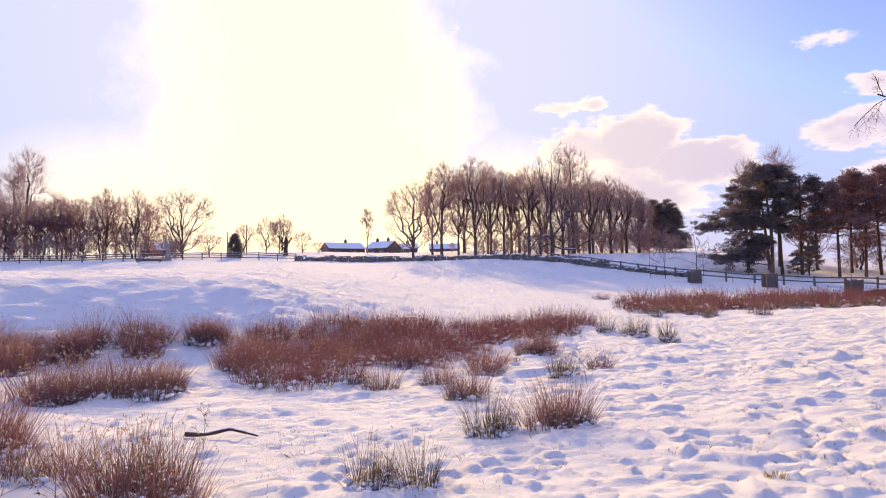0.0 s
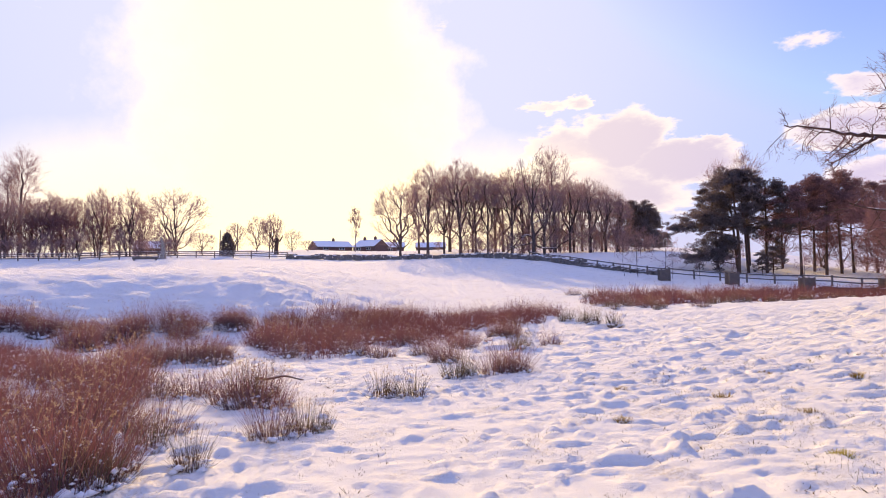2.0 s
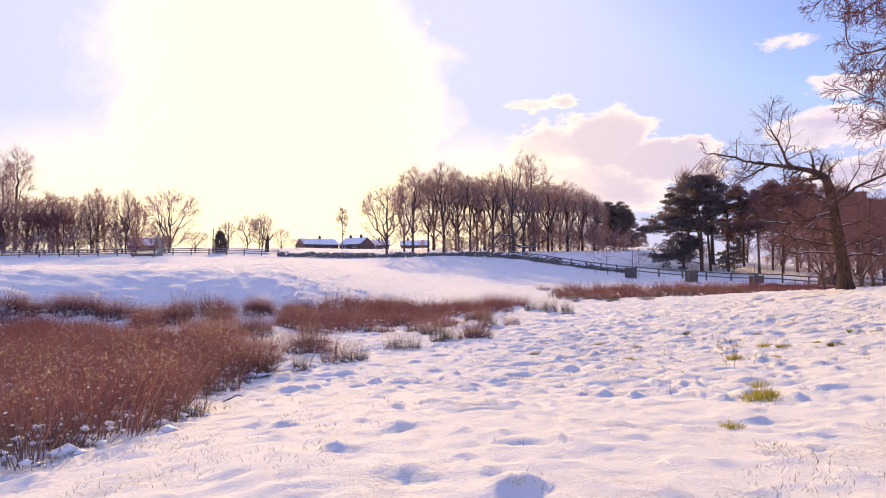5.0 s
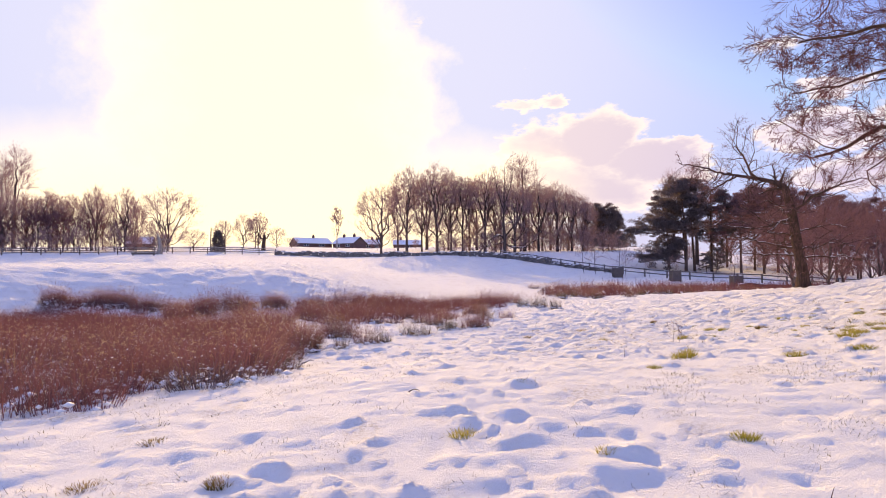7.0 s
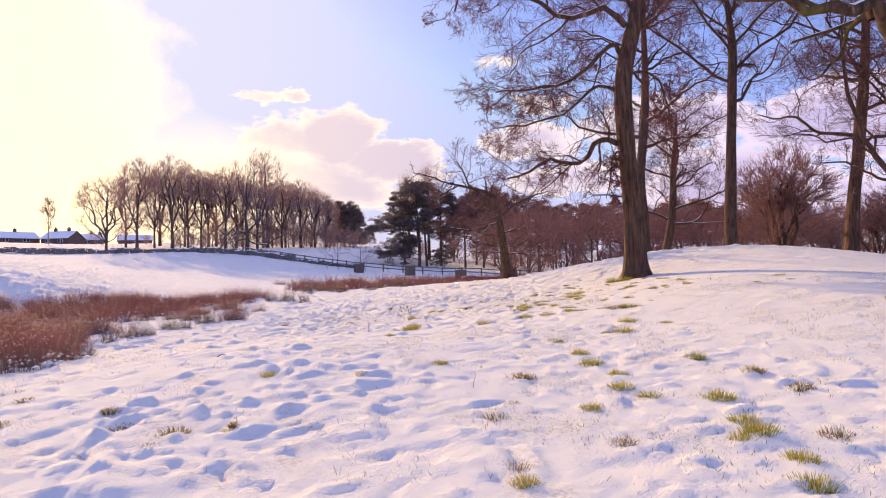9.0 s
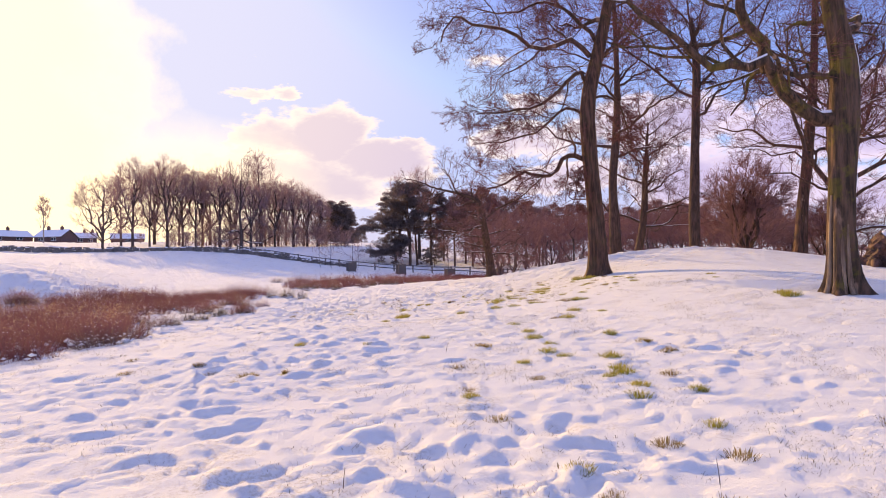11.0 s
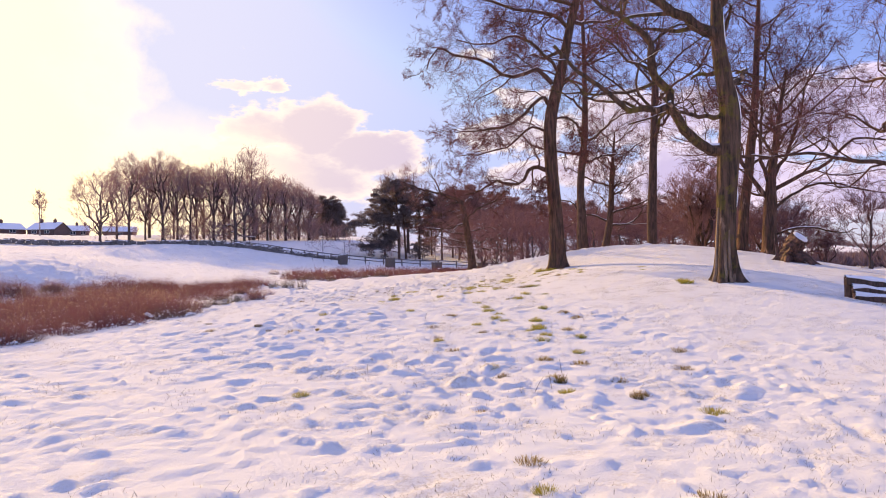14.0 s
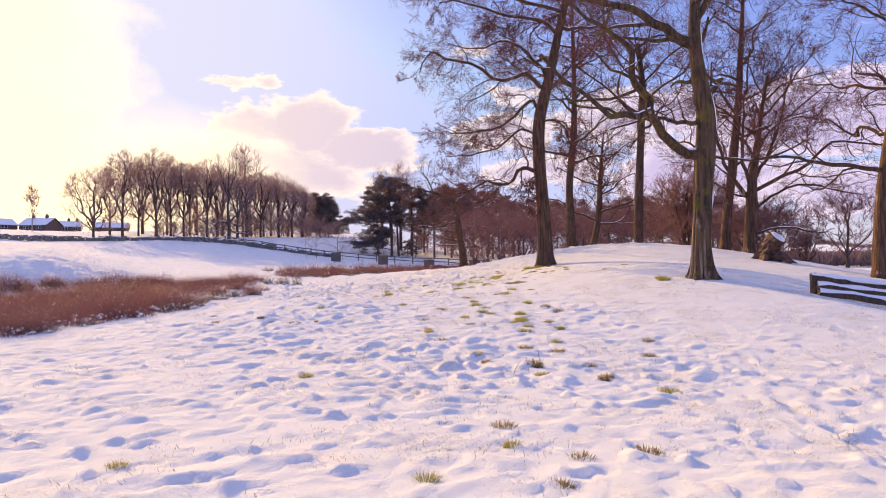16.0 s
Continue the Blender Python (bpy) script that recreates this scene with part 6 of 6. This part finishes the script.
for poly, gap, gone, tall in ((LEFT, 0.58, 0.02, 0.86), (MAIN, 0.64, 0.02, 1.05), (REAR, 0.66, 0.08, 0.85), (FRONT, 0.8, 0.3, 0.75)):
    for x, y in scatter(poly, gap, gone, -0.5):
        k += 1
        if x > -9.5 and k % 2 == 0 and k < 640:
            clump(brown, x, y, (0.5 + 0.75 * rr.random()), k, tall * (0.85 + 0.3 * rr.random()))
        else:
            rest.append((x, y, (0.5 + 0.75 * rr.random()), tall * (0.85 + 0.3 * rr.random())))
far_strip = [(x, y, 0.8 + 0.7 * rr.random(), 1.2) for x, y in scatter(STRIP, 0.95, 0.0)]
SCRUB = [(7.5, 29.0), (12.0, 30.0), (18.0, 31.5), (27.0, 34.5), (28.0, 38.0), (18.0, 35.5), (11.0, 35.0)]
for x, y in scatter(SCRUB, 1.15, 0.2):
    k += 1
    clump(green if k % 3 else brown, x, y, 0.8 + 0.5 * rr.random(), k, 0.75)
for q, (x, y) in enumerate(((10.7, 44.3), (10.7, 39.8), (12.9, 43.2), (12.2, 37.1), (14.8, 42.0), (13.9, 35.9), (17.1, 41.5), (15.9, 35.5), (19.7, 41.1), (22.9, 44.5), (9.9, 33.8), (9.9, 30.6), (11.2, 30.7), (11.6, 28.6), (13.3, 27.6))):
    clump(green if q % 2 else brown, x, y, 1.0 + 0.3 * rr.random(), 40 + q, 0.8)
for ob in brown + green:
    away(ob)


def rush_bed(name, label, spots, per, high, wide, seed):
    r = np.random.default_rng(seed)
    out = []
    for x, y, size, tall in spots:
        v, f = blades(r, per, 0.46 * size, high * size * tall, wide, 0.48, 0.2, 3, 0.25)
        out.append((v + np.array([x, y, on_ground(x, y, 0.02)]), f))
    v, f = join(out)
    return tagged(link_mesh(name, v, f, RUSH_BED), label, "rushes", kind="stuff")


RUSH_BED = material("rush_bed", twig_look(rgb(0.165, 0.073, 0.078), rgb(0.31, 0.13, 0.122), 0.3))
rush_bed("rush_bed", "dense red-brown rushes filling the wet hollow", rest, 210, 0.82, 0.009, 5)
sn = np.random.default_rng(15)
clods = []
for x, y, size, tall in rest:
    v, f = snow_clods(sn, 9, 0.5, 0.055, -0.02, 0.14)
    clods.append((v + np.array([x, y, on_ground(x, y)]), f))
for x, y, size, tall in far_strip[::2]:
    v, f = snow_clods(sn, 3, 0.6, 0.11, 0.0, 0.3)
    clods.append((v + np.array([x, y, on_ground(x, y)]), f))
v, f = join(clods)
tagged(link_mesh("rush_snow", v, f, LOOSE_SNOW, smooth=True), "lumps of snow caught among the rushes", "snow", kind="stuff")
rush_bed("far_rush_bed", "strip of rust-brown rushes before the fence", far_strip, 60, 0.75, 0.028, 6)


# ---- grass, weeds and fallen wood ----
def grass_pattern(seed, count, spread, high, mat, label):
    r = np.random.default_rng(seed)
    v, f = blades(r, count, spread, high, 0.010, 0.45, 0.35, 3)
    ob = link_mesh("grass_tuft", v, f, mat)
    return tagged(ob, label, "grass tuft", "grass tufts in the snow")


tuft_green = [grass_pattern(300 + k, 280, 0.10, 0.14, GRASS, "small green-yellow grass tuft poking through snow") for k in range(3)]
tuft_straw = [grass_pattern(310 + k, 240, 0.10, 0.125, STRAW, "small tuft of straw-brown grass poking through snow") for k in range(2)]
for k, (x, y, size) in enumerate(((3.2, -9.2, 1.2), (3.1, -9.8, 0.9), (2.7, -10.3, 1.1), (2.0, -10.7, 0.9), (2.8, -11.7, 1.0), (2.4, -12.0, 0.8), (2.4, -12.5, 1.0), (2.1, -12.8, 1.1), (0.5, -11.9, 0.8), (3.2, -11.1, 1.2), (4.4, -9.7, 1.0), (2.7, -10.7, 0.9),
                                  (2.8, -13.0, 0.9), (2.0, -13.9, 0.9), (0.1, -14.3, 0.9), (2.6, -12.0, 1.2), (3.5, -8.6, 1.0), (0.2, -15.9, 0.9), (-2.2, -18.7, 0.7), (-3.2, -19.1, 0.8), (-2.8, -14.8, 0.8), (-5.1, -17.7, 0.7), (1.1, -17.3, 1.1),
                                  (3.3, -3.4, 1.5), (3.45, -3.25, 1.2), (3.8, -2.4, 1.2), (5.0, 0.5, 1.2), (3.6, 1.5, 0.9), (-0.4, -8.0, 0.9), (1.6, -8.3, 0.8), (2.3, -4.8, 0.8), (6.5, -2.5, 1.5), (6.8, -2.3, 1.2), (7.2, -2.9, 1.0), (5.2, -7.5, 1.3), (6.0, -6.7, 1.3), (9.6, -9.3, 1.8), (9.8, -9.0, 1.4), (11.6, 0.2, 2.0), (11.9, 0.0, 1.6), (8.5, -2.0, 1.4), (9.2, -1.2, 1.3))):
    copy_thing(tuft_green[k % 3], pose(x, y, on_ground(x, y, 0.01), 0, 0, 71 * k) @ Matrix.Diagonal((size, size, size, 1)))
for k, (x, y, size) in enumerate(((0.6, -11.6, 1.0), (4.3, -10.6, 1.1), (4.1, -11.3, 1.0), (3.1, -12.3, 1.2), (1.1, -10.5, 0.9), (1.6, -11.6, 0.9), (1.2, -14.1, 1.1), (1.5, -14.6, 1.2), (0.3, -12.8, 1.1), (0.5, -15.3, 1.2), (1.2, -15.7, 1.1), (2.6, -15.5, 1.3), (0.0, -14.8, 0.9), (3.4, -14.7, 1.2),
                                  (-1.9, -18.1, 1.0), (-2.5, -19.7, 0.9), (-1.3, -19.3, 1.1), (-1.3, -16.4, 0.9), (-1.9, -19.2, 0.9), (0.9, -16.4, 1.0), (5.5, 6.5, 1.2), (4.0, 4.7, 1.3), (4.3, 3.2, 1.0), (2.3, 3.6, 1.0), (3.0, 6.0, 1.0), (6.2, 5.2, 1.0), (7.0, 3.5, 1.1))):
    copy_thing(tuft_straw[k % 2], pose(x, y, on_ground(x, y, 0.01), 0, 0, 53 * k) @ Matrix.Diagonal((size, size, size, 1)))
# flattened grass on the flank of the mound and dry wisps on the bank: x, y, size, green or straw
for k, (x, y, size, dry) in enumerate(((7.08, -5.2, 1.7, 1), (7.25, -5.35, 1.5, 0), (6.95, -5.0, 1.2, 1), (4.7, -3.9, 1.0, 0), (5.7, -3.9, 1.3, 0), (6.0, -4.3, 1.1, 0), (6.7, -4.6, 1.0, 1), (7.0, -3.6, 1.1, 1), (7.4, -2.1, 1.2, 0), (3.9, -7.5, 0.8, 0), (6.2, -7.4, 0.7, 0), (5.0, -7.4, 0.8, 1),
                                       (2.06, -9.36, 1.0, 1), (2.16, -9.40, 0.9, 1), (1.46, -10.2, 0.6, 1), (-1.08, -9.7, 0.5, 0), (-1.0, -9.6, 0.5, 1), (-1.5, -9.6, 0.9, 1), (-1.9, -9.1, 0.8, 1), (-2.0, -8.7, 0.6, 1), (-2.8, -7.6, 0.7, 1), (-2.9, -8.5, 0.8, 1), (-1.7, -9.8, 0.5, 1))):
    copy_thing((tuft_straw if dry else tuft_green)[k % 2], pose(x, y, on_ground(x, y, 0.01), 0, 0, 67 * k) @ Matrix.Diagonal((size * 1.3, size * 1.3, size * (0.55 if size > 1 else 0.9), 1)))
gr = np.random.default_rng(77)
wisps = [], []
for k in range(175):
    x, y = 0.2 + 6.5 * gr.random(), -17.5 + 13.0 * gr.random()
    if k % 3 == 0:
        x, y = -4.0 + 12.0 * gr.random(), -19.0 + 27.0 * gr.random()
    size = 0.24 + 0.34 * gr.random()
    if x > -2.2 or y < -8.0:
        v, f = blades(gr, 130, 0.105 * size, 0.12 * size, 0.006, 0.5, 0.35, 3)
        wisps[k % 5 > 2].append((v + np.array([x, y, on_ground(x, y)]), f))
for some, mat, name in zip(wisps, (GRASS, STRAW), ("green_grass_wisps", "straw_grass_wisps")):
    v, f = join(some)
    tagged(link_mesh(name, v, f, mat), "small scattered wisps of grass poking through snow", "grass", kind="stuff")
for k in range(60):
    x, y = 6.0 + 6.5 * gr.random(), -6.0 + 8.5 * gr.random()
    size = 0.35 + 0.65 * gr.random() ** 2
    copy_thing((tuft_green + tuft_straw[:1])[k % 4], pose(x, y, on_ground(x, y, 0.01), 0, 0, 41 * k) @ Matrix.Diagonal((size * 1.4, size * 1.4, size * 0.9, 1)))
for k in range(84):
    cx, cy = ((8.8, -1.0), (10.4, 0.4), (8.2, -3.2), (11.3, -0.6), (7.0, 0.6), (9.8, 2.4))[k % 6]
    x, y = cx + gr.normal() * 1.0, cy + gr.normal() * 1.0
    size = 0.32 + 0.75 * gr.random() ** 2.5
    copy_thing((tuft_green + tuft_straw[:1])[k % 4], pose(x, y, on_ground(x, y, 0.01), 0, 0, 61 * k) @ Matrix.Diagonal((size * 1.5, size * 1.2, size * 0.85, 1)))
for ob in tuft_green + tuft_straw:
    away(ob)


def stubble(name, label, count, mat, seed, high, area, thin):
    """Single blades that stand out of the snow in drifts and patches."""
    r = np.random.default_rng(seed)
    x = area[0] + (area[1] - area[0]) * r.random(count)
    y = area[2] + (area[3] - area[2]) * r.random(count)
    keep = (ripple(x, y, 0.45, 51) + 0.5 * ripple(x, y, 1.9, 52)) > thin
    x, y = x[keep], y[keep]
    n = len(x)
    z = ground_z(x, y)
    foot = np.stack([x, y, z - 0.02], 1)
    d = np.append(r.normal(size=(n, 2)) * 0.6, np.ones((n, 1)), 1)
    h = (high * (0.4 + 0.8 * r.random(n)))[:, None]
    a = r.random(n) * 6.283
    s = np.stack([np.cos(a), np.sin(a), np.zeros(n)], 1) * 0.003
    v = np.stack([foot - s, foot + s, foot + d * h], 1).reshape(-1, 3)
    return tagged(link_mesh(name, v, np.arange(3 * n).reshape(-1, 3), mat), label, "grass", kind="stuff")


stubble("grass_blades", "dry straw-coloured grass blades showing through snow", 110000, STRAW_BLADE, 61, 0.055, (-6, 12, -22, 9), 0.38)
stubble("green_grass_blades", "thin green grass blades showing through snow", 100000, GREEN_BLADE, 62, 0.045, (1, 15, -17, 7), 0.45)


def specks(name, label, count, mat, seed, area, thin):
    """Tiny tufts, a hand's width and less, that break the snow."""
    r = np.random.default_rng(seed)
    out = []
    for _ in range(count):
        x, y = area[0] + (area[1] - area[0]) * r.random(), area[2] + (area[3] - area[2]) * r.random()
        if ripple(x, y, 2.6, 55) + 0.6 * ripple(x, y, 0.7, 56) > thin:
            k = 0.5 + 0.9 * r.random()
            v, f = blades(r, 18, 0.07 * k, 0.065 * k, 0.009, 0.8, 0.3, 3)
            out.append((v * [1.3, 1.0, 1.0] + np.array([x, y, on_ground(x, y)]), f))
    v, f = join(out)
    return tagged(link_mesh(name, v, f, mat), label, "grass", kind="stuff")


specks("grass_specks", "tiny green-yellow grass tips breaking the snow", 3000, GREEN_BLADE, 63, (3.0, 16.0, -9.0, 15.0), 0.0)
specks("dry_grass_specks", "tiny dry grass tips breaking the snow", 4200, STRAW_BLADE, 64, (-3.0, 11.0, -20.0, 9.0), -0.05)


def weed(x, y, high, seed, label, turn=0.0):
    """A dead stalk: a tall one is branched and carries seed heads, a short one is a bare leaning stem."""
    r = np.random.default_rng(seed)
    tall = high > 0.32
    lean = r.normal(size=2) * (0.12 if tall else 0.3) * high
    stem = np.array([smooth_line([(0, 0, -0.05), (lean[0] * 0.5, lean[1] * 0.5, high * 0.5), (lean[0], lean[1], high)], 8)])
    rad = np.linspace(0.004, 0.0016, 8)[None]
    pieces = [tube(stem, rad, 4)]
    if tall:
        sub_ = grow(r, stem, rad, 8, 0.42, 42, 0.2, 0.08, 4, 0.8, lo=0.2, least=0.002)
        pieces.append(tube(*sub_, 3))
    v, f = join(pieces)
    ob = link_mesh("dead_weed", v, f, TWIG)
    ob.matrix_basis = pose(x, y, on_ground(x, y), 0, 0, turn)
    tagged(ob, label, "weed", "dead weed stalks")
    if tall:
        tips = sub_[0][:, -1]
        v, f = tufts(r, tips, np.full(len(tips), 0.022), 12, 0.025, 0.005, 1.0)
        tagged(link_mesh("seed_head", v, f, TWIG, ob), kind="stuff")
    return ob


for k, (x, y, high) in enumerate(((4.4, -0.4, 0.36), (4.5, -0.45, 0.33), (4.9, -0.25, 0.16), (0.9, -14.9, 0.20), (0.2, -15.6, 0.22), (-0.3, -15.9, 0.18), (-2.1, 4.2, 0.5), (-3.0, -0.2, 0.5), (-3.5, 5.2, 0.5), (-3.7, 4.9, 0.55), (-3.3, 5.6, 0.4), (-4.0, 5.7, 0.5), (-2.9, 7.9, 0.45), (-4.6, 6.2, 0.5), (2.6, 12.0, 0.6), (-2.8, -1.6, 0.36),
                                  (1.4, -9.5, 0.13), (2.6, -2.8, 0.15), (-1.6, -13.8, 0.13))):
    weed(x, y, high, 400 + k, "branched dead weed with dry seed heads standing in snow" if high > 0.32 else "thin bare dead stalk leaning out of the snow", 50 * k)


def fallen_branch(points, radius, label, seed):
    r = np.random.default_rng(seed)
    x, y = points[0][:2]
    base = np.array([x, y, on_ground(x, y)])
    q = smooth_line([np.array([px_, py_, on_ground(px_, py_) + h]) - base for px_, py_, h in points], 16)
    root = empty("fallen_branch", *base, label, "branch")
    v, f = tube(q[None], (radius * np.linspace(1.0, 0.35, 16) * (1 + 0.15 * r.normal(size=16)))[None], 9)
    link_mesh("branch", v, f, DARK_BARK, root, smooth=True)
    v, f = tube((q + [0, 0, radius * 0.6])[None], (radius * 0.55 * np.linspace(1, 0.3, 16) * (r.random(16) > 0.25))[None] + 0.001, 7)
    link_mesh("snow", v, f, LOOSE_SNOW, root, smooth=True)


fallen_branch([(-3.35, 8.5, 0.05), (-3.1, 8.55, 0.06), (-2.85, 8.7, 0.10), (-2.7, 8.62, 0.09), (-2.6, 8.68, 0.04), (-2.45, 8.62, 0.03)], 0.028, "crooked fallen branch lying half in snow", 1)
fallen_branch([(-2.6, -1.6, 0.02), (-2.53, -1.52, 0.05), (-2.46, -1.47, 0.06), (-2.4, -1.45, 0.05)], 0.012, "snow-laden twig lying at the rush edge", 2)
fallen_branch([(-0.80, -6.6, 0.01), (-0.75, -6.63, 0.02), (-0.70, -6.68, 0.01)], 0.007, "short dark twig in a hollow of the snow", 3)
fallen_branch([(33.0, 51.5, 0.35), (36.0, 50.5, 0.4), (39.5, 48.5, 0.3), (42.0, 46.0, 0.2)], 0.28, "long fallen trunk at the edge of the rushes", 4)
